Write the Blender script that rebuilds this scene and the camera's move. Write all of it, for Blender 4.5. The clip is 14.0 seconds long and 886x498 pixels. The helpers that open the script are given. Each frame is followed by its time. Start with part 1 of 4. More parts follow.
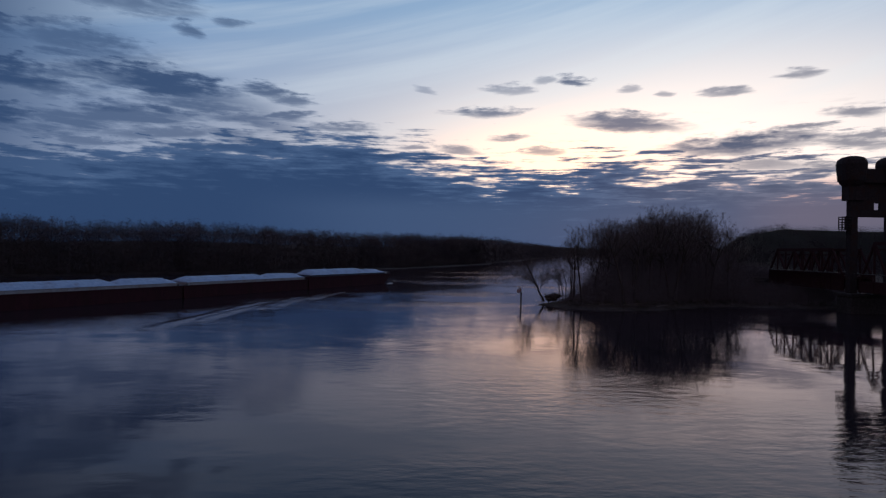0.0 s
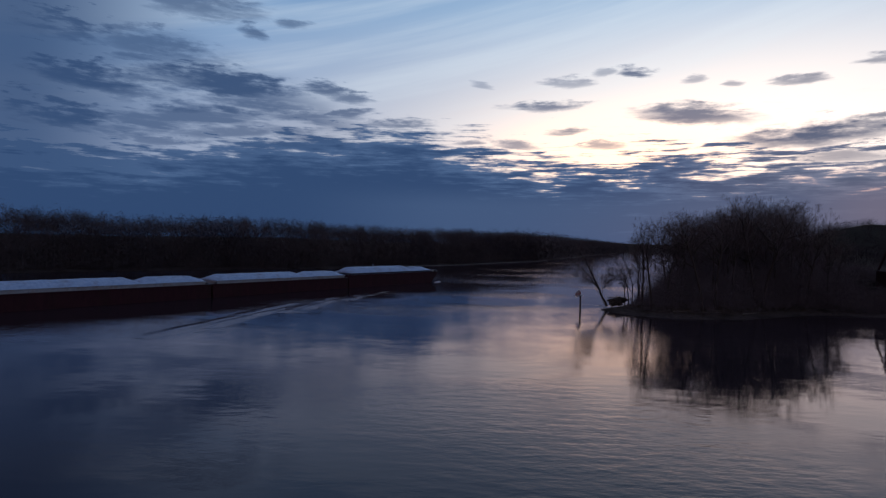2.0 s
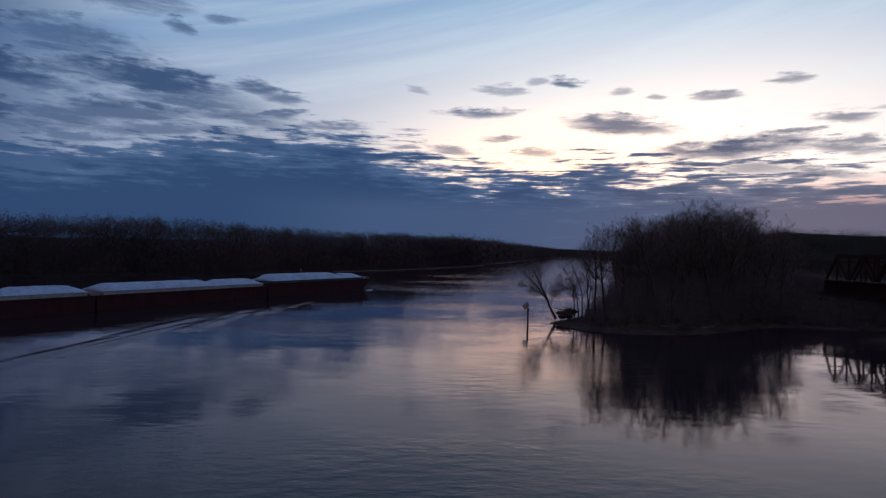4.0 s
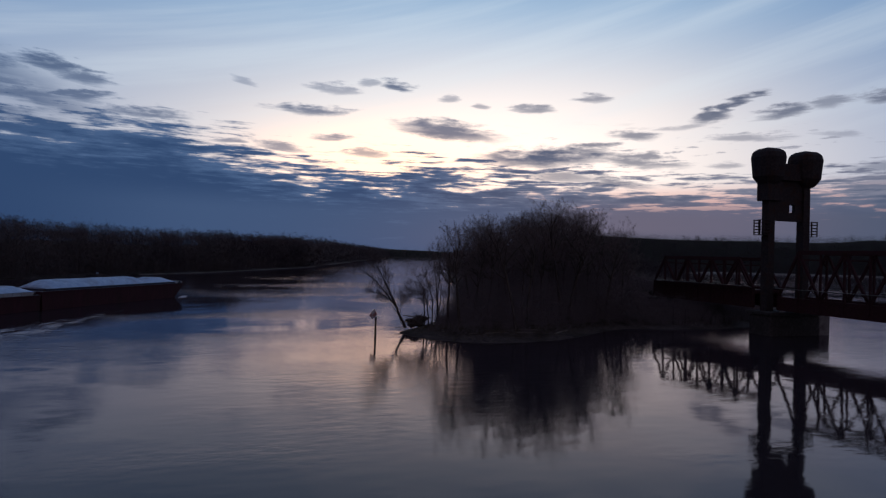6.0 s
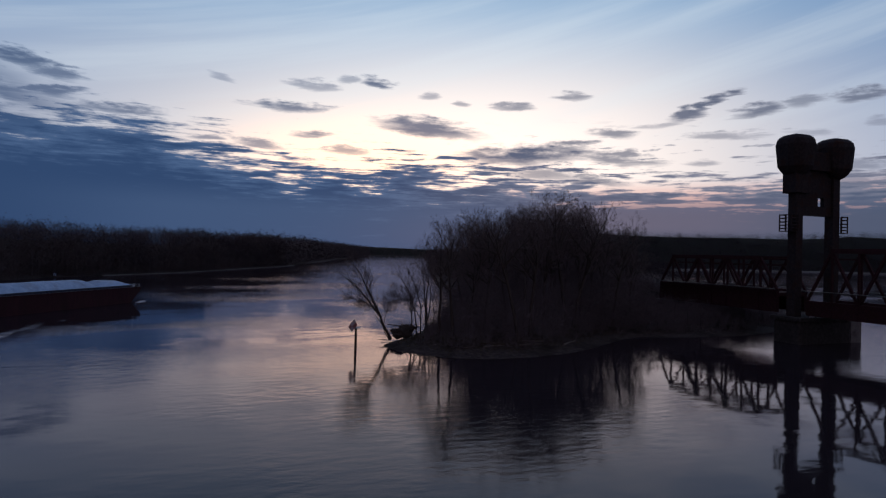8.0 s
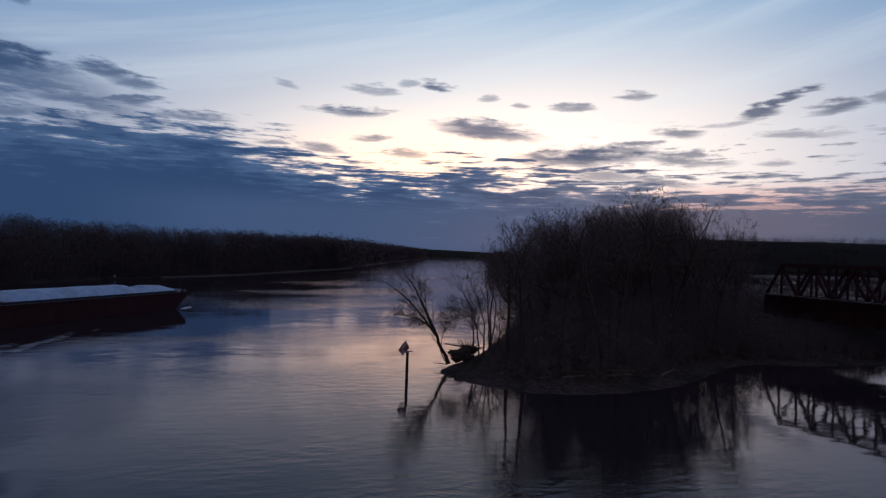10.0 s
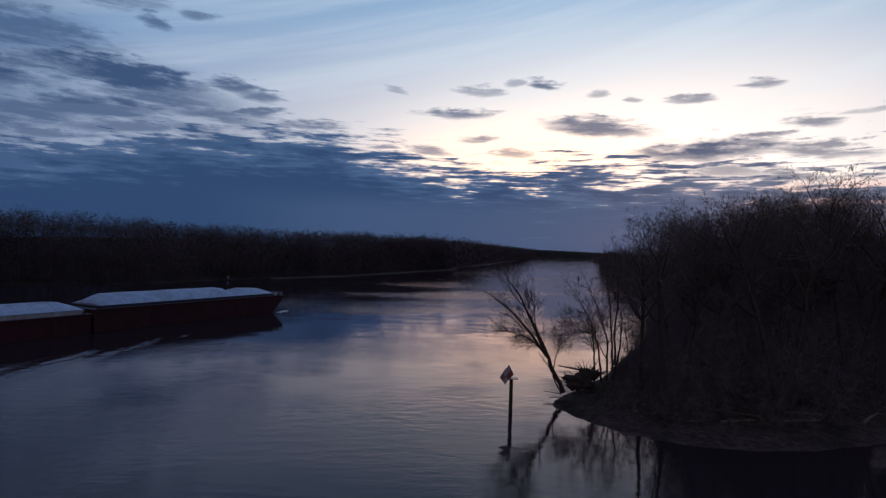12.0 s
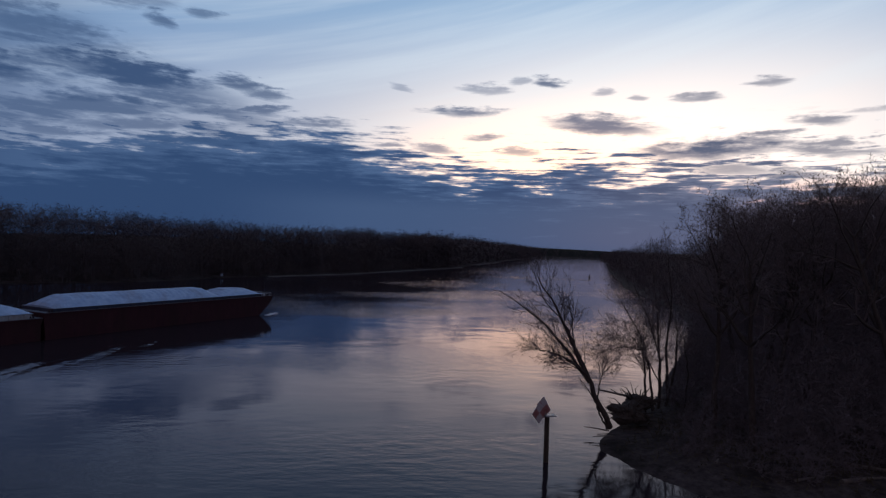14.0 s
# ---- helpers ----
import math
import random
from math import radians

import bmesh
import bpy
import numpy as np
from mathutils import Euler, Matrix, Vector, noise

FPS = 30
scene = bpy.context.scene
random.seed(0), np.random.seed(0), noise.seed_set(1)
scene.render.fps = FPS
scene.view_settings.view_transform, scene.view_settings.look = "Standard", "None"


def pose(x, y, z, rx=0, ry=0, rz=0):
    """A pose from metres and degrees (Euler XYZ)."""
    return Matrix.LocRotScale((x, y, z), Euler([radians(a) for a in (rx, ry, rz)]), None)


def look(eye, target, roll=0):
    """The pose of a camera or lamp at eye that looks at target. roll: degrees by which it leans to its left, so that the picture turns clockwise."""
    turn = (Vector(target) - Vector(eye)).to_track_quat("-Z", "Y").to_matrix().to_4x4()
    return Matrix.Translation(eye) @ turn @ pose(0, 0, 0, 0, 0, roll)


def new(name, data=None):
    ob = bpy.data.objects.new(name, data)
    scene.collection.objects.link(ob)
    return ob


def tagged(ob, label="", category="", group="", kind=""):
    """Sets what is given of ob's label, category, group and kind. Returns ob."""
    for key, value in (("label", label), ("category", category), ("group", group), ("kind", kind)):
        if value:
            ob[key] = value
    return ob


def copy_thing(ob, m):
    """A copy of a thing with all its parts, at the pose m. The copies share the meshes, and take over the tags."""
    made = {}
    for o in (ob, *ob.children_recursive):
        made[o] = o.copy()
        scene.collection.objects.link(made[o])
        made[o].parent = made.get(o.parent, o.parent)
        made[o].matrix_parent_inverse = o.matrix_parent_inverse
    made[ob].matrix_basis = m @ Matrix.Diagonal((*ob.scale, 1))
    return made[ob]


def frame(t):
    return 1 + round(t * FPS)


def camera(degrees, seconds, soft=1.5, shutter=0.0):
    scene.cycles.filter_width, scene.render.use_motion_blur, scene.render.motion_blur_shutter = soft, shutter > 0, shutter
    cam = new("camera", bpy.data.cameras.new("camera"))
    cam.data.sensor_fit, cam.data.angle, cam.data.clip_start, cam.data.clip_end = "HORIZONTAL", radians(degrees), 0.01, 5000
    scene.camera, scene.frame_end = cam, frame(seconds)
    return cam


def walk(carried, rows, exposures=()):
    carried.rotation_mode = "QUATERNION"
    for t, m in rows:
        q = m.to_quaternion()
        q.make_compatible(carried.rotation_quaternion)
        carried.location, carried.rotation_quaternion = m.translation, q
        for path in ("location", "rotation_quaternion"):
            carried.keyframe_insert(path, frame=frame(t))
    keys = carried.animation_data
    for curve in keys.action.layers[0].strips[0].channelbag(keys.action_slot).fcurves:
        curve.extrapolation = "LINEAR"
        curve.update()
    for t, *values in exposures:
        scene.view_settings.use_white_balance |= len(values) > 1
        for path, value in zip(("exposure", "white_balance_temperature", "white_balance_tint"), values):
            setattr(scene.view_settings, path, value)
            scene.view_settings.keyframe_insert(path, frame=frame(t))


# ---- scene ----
# camera: t, x, y, z, yaw, pitch, roll
cam = camera(74.26, 14.0, soft=1.3)
ROWS = [
    (0.0, 0.00, 0.00, 16.00, 0.00, 0.13, -0.89),
    (0.5, 0.76, 4.82, 16.09, 1.31, -0.00, -1.12),
    (1.0, 1.45, 9.62, 16.19, 2.93, -0.11, -1.13),
    (1.5, 1.97, 14.42, 16.30, 4.53, -0.14, -0.81),
    (2.0, 2.18, 19.20, 16.40, 5.50, -0.39, -1.06),
    (2.2, 2.09, 21.10, 16.44, 5.70, -0.39, -1.06),
    (4.3, 1.17, 41.05, 16.82, -3.75, 0.24, -1.45),
    (4.5, 1.08, 42.95, 16.85, -6.02, 0.24, -1.45),
    (5.0, 0.82, 47.53, 16.89, -11.48, 0.58, -1.34),
    (5.5, 0.68, 51.88, 16.88, -15.26, 0.61, -1.55),
    (6.0, 0.78, 56.12, 16.85, -17.24, 0.60, -1.57),
    (6.5, 1.20, 60.24, 16.85, -18.48, 0.50, -1.53),
    (7.0, 1.96, 64.35, 16.95, -19.10, 0.40, -1.35),
    (7.2, 2.38, 66.07, 17.03, -19.25, 0.40, -1.35),
    (9.3, 6.69, 84.20, 17.90, -16.95, 0.42, -1.43),
    (9.5, 7.10, 85.92, 17.98, -16.06, 0.42, -1.43),
    (10.0, 8.23, 90.29, 18.23, -13.45, 0.49, -1.75),
    (10.5, 9.40, 94.62, 18.43, -9.76, 0.48, -1.87),
    (11.0, 10.47, 98.83, 18.52, -6.42, 0.47, -1.69),
    (11.5, 11.24, 102.97, 18.50, -4.13, 0.34, -1.53),
    (12.0, 11.64, 107.11, 18.40, -2.98, 0.24, -1.59),
    (12.5, 11.83, 111.31, 18.27, -2.86, 0.16, -1.65),
    (13.0, 11.86, 115.60, 18.13, -2.75, 0.14, -1.67),
    (13.5, 11.85, 119.96, 18.01, -2.61, 0.09, -1.64),
    (14.0, 11.85, 124.39, 17.91, -2.54, 0.04, -1.76),
]
walk(cam, [(t, pose(x, y, z, 90 + pitch, roll, yaw)) for t, x, y, z, yaw, pitch, roll in ROWS],
     [(0, -0.03), (1, 0.0), (2, 0.08), (5, 0.07), (6, 0.0), (7, -0.01), (10, 0.02), (11.5, 0.05), (14, 0.08)])

# ---------------------------------------------------------------- helpers of this scene


def mat(name):
    m = bpy.data.materials.new(name)
    m.use_nodes = True
    nt = m.node_tree
    b = nt.nodes["Principled BSDF"]
    return m, nt, b


def noise_node(nt, scale, detail=4.0, rough=0.55, coord="Object", stretch=(1, 1, 1)):
    tc = nt.nodes.new("ShaderNodeTexCoord")
    mp = nt.nodes.new("ShaderNodeMapping")
    mp.inputs["Scale"].default_value = stretch
    n = nt.nodes.new("ShaderNodeTexNoise")
    n.inputs["Scale"].default_value = scale
    n.inputs["Detail"].default_value = detail
    n.inputs["Roughness"].default_value = rough
    nt.links.new(tc.outputs[coord], mp.inputs["Vector"])
    nt.links.new(mp.outputs["Vector"], n.inputs["Vector"])
    return n


def worn(name, c1, c2, rough, scale, metal=0.0, bump=0.3, c3=None, scale2=0.3, stretch=(1, 1, 1), dist=0.05):
    """A surface that varies between two colours in its grain and takes stains of a third."""
    m, nt, b = mat(name)
    n = noise_node(nt, scale, 6.0, 0.65, stretch=stretch)
    r = nt.nodes.new("ShaderNodeValToRGB")
    r.color_ramp.elements[0].position, r.color_ramp.elements[1].position = 0.35, 0.68
    r.color_ramp.elements[0].color, r.color_ramp.elements[1].color = (*c1, 1), (*c2, 1)
    nt.links.new(n.outputs["Fac"], r.inputs["Fac"])
    colour = r.outputs["Color"]
    if c3:
        n2 = noise_node(nt, scale2, 5.0, 0.6, stretch=stretch)
        r2 = nt.nodes.new("ShaderNodeValToRGB")
        r2.color_ramp.elements[0].position, r2.color_ramp.elements[1].position = 0.5, 0.7
        mx = nt.nodes.new("ShaderNodeMix")
        mx.data_type = "RGBA"
        nt.links.new(n2.outputs["Fac"], r2.inputs["Fac"])
        nt.links.new(r2.outputs["Color"], mx.inputs["Factor"])
        nt.links.new(colour, mx.inputs["A"])
        mx.inputs["B"].default_value = (*c3, 1)
        colour = mx.outputs["Result"]
    nt.links.new(colour, b.inputs["Base Color"])
    b.inputs["Roughness"].default_value = rough
    if rough >= 0.8:
        b.inputs["Specular IOR Level"].default_value = 0.12
    b.inputs["Metallic"].default_value = metal
    bp = nt.nodes.new("ShaderNodeBump")
    bp.inputs["Strength"].default_value = bump
    bp.inputs["Distance"].default_value = dist
    nt.links.new(n.outputs["Fac"], bp.inputs["Height"])
    nt.links.new(bp.outputs["Normal"], b.inputs["Normal"])
    return m


def part(name, bm, material, parent=None, label="", at=(0, 0, 0)):
    me = bpy.data.meshes.new(name)
    bm.to_mesh(me)
    bm.free()
    me.materials.append(material)
    ob = new(name, me)
    if parent:
        ob.parent = parent
    ob.location = at
    if label:
        tagged(ob, label=label)
    return ob


def quads_mesh(name, verts, quads, material, parent=None, smooth=False):
    """A mesh from arrays of corners and faces of four corners, or of three where the last is -1."""
    verts, quads = np.asarray(verts, np.float32), np.asarray(quads, np.int32)
    me = bpy.data.meshes.new(name)
    me.vertices.add(len(verts))
    me.vertices.foreach_set("co", verts.ravel())
    flat_ = quads.ravel()
    flat_ = flat_[flat_ >= 0]
    many_ = np.where(quads[:, 3] < 0, 3, 4).astype(np.int32)
    me.loops.add(len(flat_))
    me.loops.foreach_set("vertex_index", flat_)
    me.polygons.add(len(quads))
    me.polygons.foreach_set("loop_start", (np.cumsum(many_) - many_).astype(np.int32))
    me.polygons.foreach_set("loop_total", many_)
    if smooth:
        me.polygons.foreach_set("use_smooth", np.ones(len(quads), bool))
    me.update(calc_edges=True)
    me.validate()
    me.materials.append(material)
    ob = new(name, me)
    if parent:
        ob.parent = parent
    return ob


def empty(name, x, y, z, rz=0.0, **tags):
    ob = new(name)
    ob.matrix_basis = pose(x, y, z, 0, 0, rz)
    return tagged(ob, **tags)


def box(bm, x0, y0, z0, x1, y1, z1, bevel=0.0):
    r = bmesh.ops.create_cube(bm, size=1.0, matrix=Matrix.Translation(((x0 + x1) / 2, (y0 + y1) / 2, (z0 + z1) / 2)) @ Matrix.Diagonal((abs(x1 - x0), abs(y1 - y0), abs(z1 - z0), 1)))
    if bevel:
        edges = list({e for v in r["verts"] for e in v.link_edges})
        bmesh.ops.bevel(bm, geom=edges, offset=bevel, segments=2, affect="EDGES", profile=0.5)


def beam(bm, a, b, w, h):
    """A straight bar of w by h from a to b."""
    a, b = Vector(a), Vector(b)
    d = b - a
    m = Matrix.Translation((a + b) / 2) @ d.to_track_quat("Z", "Y").to_matrix().to_4x4() @ Matrix.Diagonal((w, h, d.length, 1))
    bmesh.ops.create_cube(bm, size=1.0, matrix=m)


def rod(bm, a, b, r0, r1=None, n=10):
    a, b = Vector(a), Vector(b)
    d = b - a
    m = Matrix.Translation((a + b) / 2) @ d.to_track_quat("Z", "Y").to_matrix().to_4x4()
    bmesh.ops.create_cone(bm, cap_ends=True, segments=n, radius1=r0, radius2=r0 if r1 is None else r1, depth=d.length, matrix=m)


def prisms(p0, p1, r0, r1, n=3):
    """Many tapering twigs at once: corners and faces of open tubes with n sides."""
    p0, p1 = np.asarray(p0, float), np.asarray(p1, float)
    d = p1 - p0
    d /= np.linalg.norm(d, axis=1, keepdims=True) + 1e-9
    ref = np.where(np.abs(d[:, 2:3]) < 0.9, [[0.0, 0.0, 1.0]], [[1.0, 0.0, 0.0]])
    u = np.cross(d, ref)
    u /= np.linalg.norm(u, axis=1, keepdims=True) + 1e-9
    v = np.cross(d, u)
    ang = np.arange(n) * 2 * np.pi / n
    ring = np.cos(ang)[None, :, None] * u[:, None, :] + np.sin(ang)[None, :, None] * v[:, None, :]
    lo = p0[:, None, :] + ring * np.asarray(r0)[:, None, None]
    hi = p1[:, None, :] + ring * np.asarray(r1)[:, None, None]
    verts = np.concatenate([lo, hi], 1).reshape(-1, 3)
    base = np.arange(len(p0))[:, None] * 2 * n
    i = np.arange(n)
    j = (i + 1) % n
    quads = np.stack([base + i, base + j, base + n + j, base + n + i], -1).reshape(-1, 4)
    return verts, quads


def blades(rng, p0, p1, w):
    """Many hair-thin twigs at once, each one narrow face that runs to a point."""
    p0, p1 = np.asarray(p0, float), np.asarray(p1, float)
    d = p1 - p0
    u = np.cross(d, rng.normal(0, 1, p0.shape))
    u *= np.asarray(w)[:, None] / (np.linalg.norm(u, axis=1, keepdims=True) + 1e-9)
    verts = np.stack([p0 - u, p0 + u, p1], 1).reshape(-1, 3)
    return verts, np.concatenate([np.arange(len(p0) * 3).reshape(-1, 3), np.full((len(p0), 1), -1)], 1)


def merge(*sets):
    """Joins (corners, faces) sets."""
    V, Q, off = [], [], 0
    for v, q in sets:
        V.append(v), Q.append(np.where(q < 0, -1, q + off))
        off += len(v)
    return np.concatenate(V), np.concatenate(Q)


# ---------------------------------------------------------------- sky and sun
SUN_AZ, SUN_EL = 22.0, 3.0
world = bpy.data.worlds.new("dusk_sky")
scene.world = world
world.use_nodes = True
wt = world.node_tree
wt.nodes.clear()


def sock(x, node_input):
    if isinstance(x, (int, float)):
        node_input.default_value = x
    else:
        wt.links.new(x, node_input)


def mth(op, a, b=0.0, c=0.0, clamp=False):
    n = wt.nodes.new("ShaderNodeMath")
    n.operation, n.use_clamp = op, clamp
    for k, x in enumerate((a, b, c)):
        sock(x, n.inputs[k])
    return n.outputs[0]


def step(x, lo, hi, y0=0.0, y1=1.0):
    n = wt.nodes.new("ShaderNodeMapRange")
    n.interpolation_type = "SMOOTHSTEP"
    for k, v in enumerate((x, lo, hi, y0, y1)):
        sock(v, n.inputs[k])
    return n.outputs[0]


def step_lin(x, lo, hi):
    n = wt.nodes.new("ShaderNodeMapRange")
    for k, v in enumerate((x, lo, hi, 0.0, 1.0)):
        sock(v, n.inputs[k])
    return n.outputs[0]


def blend(f, a, b):
    n = wt.nodes.new("ShaderNodeMix")
    n.data_type = "RGBA"
    sock(f, n.inputs["Factor"])
    for k, v in (("A", a), ("B", b)):
        if isinstance(v, tuple):
            n.inputs[k].default_value = (*v, 1)
        else:
            wt.links.new(v, n.inputs[k])
    return n.outputs["Result"]


def vec(x, y, z):
    n = wt.nodes.new("ShaderNodeCombineXYZ")
    for k, v in enumerate((x, y, z)):
        sock(v, n.inputs[k])
    return n.outputs[0]


def fog(v, scale, detail, rough, lac=2.0):
    n = wt.nodes.new("ShaderNodeTexNoise")
    n.inputs["Scale"].default_value = scale
    n.inputs["Detail"].default_value = detail
    n.inputs["Roughness"].default_value = rough
    n.inputs["Lacunarity"].default_value = lac
    wt.links.new(v, n.inputs["Vector"])
    return n.outputs["Fac"]


tc = wt.nodes.new("ShaderNodeTexCoord")
sp = wt.nodes.new("ShaderNodeSeparateXYZ")
wt.links.new(tc.outputs["Generated"], sp.inputs[0])
X, Y, Z = sp.outputs
sa, ca = math.sin(radians(SUN_AZ)), math.cos(radians(SUN_AZ))
ahead = mth("ADD", mth("MULTIPLY", X, sa), mth("MULTIPLY", Y, ca))
side = mth("SUBTRACT", mth("MULTIPLY", X, ca), mth("MULTIPLY", Y, sa))
az = mth("MULTIPLY", mth("ARCTAN2", side, ahead), 180 / math.pi)      # degrees to the right of the sun
el = mth("MULTIPLY", mth("ARCSINE", Z), 180 / math.pi)
glow = mth("POWER", 2.718, mth("MULTIPLY", -1.0, mth("ADD", mth("POWER", mth("DIVIDE", az, 20.0), 2.0), mth("POWER", mth("DIVIDE", mth("SUBTRACT", el, 8.5), 8.0), 2.0))))
wide = mth("MULTIPLY", step(az, 38.0, 12.0, 0.5, 1.0), mth("POWER", 2.718, mth("MULTIPLY", -1.0, mth("POWER", mth("DIVIDE", az, 38.0), 2.0))))

nish = wt.nodes.new("ShaderNodeTexSky")
nish.sky_type, nish.sun_disc = "NISHITA", False
nish.sun_elevation, nish.sun_rotation = radians(SUN_EL), radians(SUN_AZ)
nish.altitude, nish.air_density, nish.dust_density = 250, 1.0, 2.0

# clear sky: pale above the sunken sun, deep blue overhead and away from it
A = mth("ADD", az, SUN_AZ)
clear_far = blend(step(el, 2, 24), (0.30, 0.38, 0.55), (0.11, 0.25, 0.48))
clear_near = blend(step(el, 5, 28), (0.94, 0.84, 0.77), (0.29, 0.49, 0.72))
clear = blend(wide, clear_far, clear_near)
clear = blend(step(el, 19, 37), clear, (0.085, 0.165, 0.36))
clear = blend(glow, clear, (1.26, 1.10, 1.02))
ember = mth("POWER", 2.718, mth("MULTIPLY", -1.0, mth("ADD", mth("POWER", mth("DIVIDE", mth("ADD", az, 10.0), 12.0), 2.0), mth("POWER", mth("DIVIDE", mth("SUBTRACT", el, 8.5), 3.6), 2.0))))
clear = blend(mth("MULTIPLY", ember, 0.9), clear, (1.85, 1.24, 0.86))
# thin high veil
veil_v = vec(mth("MULTIPLY", A, 0.022), mth("MULTIPLY", mth("SUBTRACT", el, mth("MULTIPLY", A, 0.22)), 0.36), 3.0)
veil = mth("MULTIPLY", step(fog(veil_v, 1.0, 5.0, 0.55), 0.40, 0.68), step(el, 8.0, 15.0))
clear = blend(mth("MULTIPLY", veil, 0.26), clear, (0.76, 0.84, 0.90))

# cloud bank low over the horizon: its upper edge by bearing, torn into thin slits
stretch_v = lambda ka, ke, w: vec(mth("MULTIPLY", A, ka), mth("MULTIPLY", el, ke), w)
body = fog(stretch_v(0.10, 0.42, 1.0), 1.0, 7.0, 0.58)
streak = mth("SUBTRACT", fog(stretch_v(0.16, 1.15, 5.0), 1.0, 7.0, 0.60), 0.5)
ragged = mth("SUBTRACT", fog(stretch_v(0.42, 1.7, 9.0), 1.0, 6.0, 0.60), 0.5)
edge_ramp = wt.nodes.new("ShaderNodeValToRGB")
edge_ramp.color_ramp.interpolation = "B_SPLINE"
EDGE = [(-60, 9.5), (-43, 9.0), (-35, 7.9), (-27, 9.3), (-17, 10.9), (-10, 11.3), (-5, 10.2), (0, 8.6), (5, 8.2), (18, 8.4), (28, 8.0), (38, 6.6), (48, 6.4), (60, 8.0)]
for k, (a0, e0) in enumerate(EDGE):
    p0 = (a0 + 60) / 120
    stop = edge_ramp.color_ramp.elements[k] if k < 2 else edge_ramp.color_ramp.elements.new(p0)
    stop.position = p0
    stop.color = (e0 / 20, e0 / 20, e0 / 20, 1)
wt.links.new(step_lin(A, -60, 60), edge_ramp.inputs["Fac"])
edge = mth("MULTIPLY", edge_ramp.outputs["Color"], 20.0)
depth = mth("DIVIDE", mth("SUBTRACT", edge, el), 2.4)
tear = mth("ADD", 3.6, mth("MULTIPLY", step(A, -8.0, 18.0), 2.6))
field = mth("ADD", depth, mth("MULTIPLY", streak, tear))
slits = mth("SUBTRACT", fog(stretch_v(0.30, 3.4, 12.0), 1.0, 4.0, 0.58), 0.5)
field = mth("ADD", field, mth("ADD", mth("MULTIPLY", ragged, 2.0), mth("MULTIPLY", slits, step(A, -14.0, 8.0, 2.4, 4.4))))
cover = step(field, -0.45, 0.62)
flecks = step(mth("ADD", mth("ADD", streak, mth("MULTIPLY", ragged, 0.9)), mth("MULTIPLY", slits, 0.7)), 0.12, 0.27, 0.0, 0.8)
flecks = mth("MULTIPLY", flecks, mth("MULTIPLY", mth("MULTIPLY", step(el, 5.0, 7.0), step(el, 13.5, 9.0)), step(A, 2.0, 24.0)))
cover = mth("MAXIMUM", cover, flecks)
haze = step(el, 6.2, 3.6)
low_mass = mth("MULTIPLY", haze, step(A, 22, 38))
cover = mth("MAXIMUM", cover, mth("MULTIPLY", haze, 0.98))
# single clouds: bearing, height, half length, half depth, slope, density
LEFT_CLOUDS = [(-40.3, 16.8, 5.0, 1.75, -0.07, 0.95), (-32.6, 16.4, 4.4, 1.5, -0.1, 0.75), (-38.7, 13.2, 6.4, 1.8, -0.06, 1), (-26.3, 14.0, 7.9, 1.25, -0.09, 0.95), (-28.5, 20.1, 4.3, 1.0, 0.05, 0.7), (-23.9, 18.7, 1.1, 0.65, -0.32, 0.7), (-20.2, 19.8, 1.6, 0.5, 0.0, 0.6), (-39.8, 9.8, 6.2, 1.9, -0.04, 1), (-27.7, 11.4, 4.9, 0.8, 0.06, 0.9), (-18.7, 11.8, 3.7, 0.55, 0.04, 0.75), (-26.7, 9.8, 4.8, 0.55, 0.09, 0.7), (-31.1, 8.6, 3.3, 0.45, 0.09, 0.7), (-22.6, 13.3, 3.1, 0.5, -0.11, 0.7), (-46.7, 12.5, 3.8, 2.35, -0.05, 0.95), (-47.0, 22.5, 9.0, 3.0, -0.1, 0.9), (-52.0, 16.0, 7.0, 3.2, -0.1, 0.95)]
MID_CLOUDS = [(-16.9, 14.3, 2.2, 0.7, -0.09, 0.8), (-14.9, 13.7, 2.3, 0.6, -0.04, 0.7), (-15.8, 12.2, 2.8, 0.45, 0.12, 0.75), (-10.4, 11.5, 3.2, 0.45, 0.03, 0.7), (-1.9, 15.2, 1.1, 0.3, -0.18, 0.3), (6.3, 15.3, 2.1, 0.5, -0.05, 0.45), (9.4, 16.1, 1.2, 0.4, 0.04, 0.4), (12.1, 15.9, 1.5, 0.5, -0.17, 0.85), (4.0, 13.2, 3.1, 0.5, 0.0, 0.75), (6.4, 10.9, 2.0, 0.35, 0.05, 0.7), (1.1, 9.7, 2.2, 0.45, -0.09, 0.65), (17.4, 14.9, 1.0, 0.3, 0.0, 0.45), (20.5, 14.3, 0.8, 0.25, 0.0, 0.5), (25.6, 14.1, 1.9, 0.5, -0.05, 0.7), (31.1, 14.9, 1.4, 0.4, -0.07, 0.65), (-3.3, 9.9, 1.4, 0.25, 0.07, 0.6)]
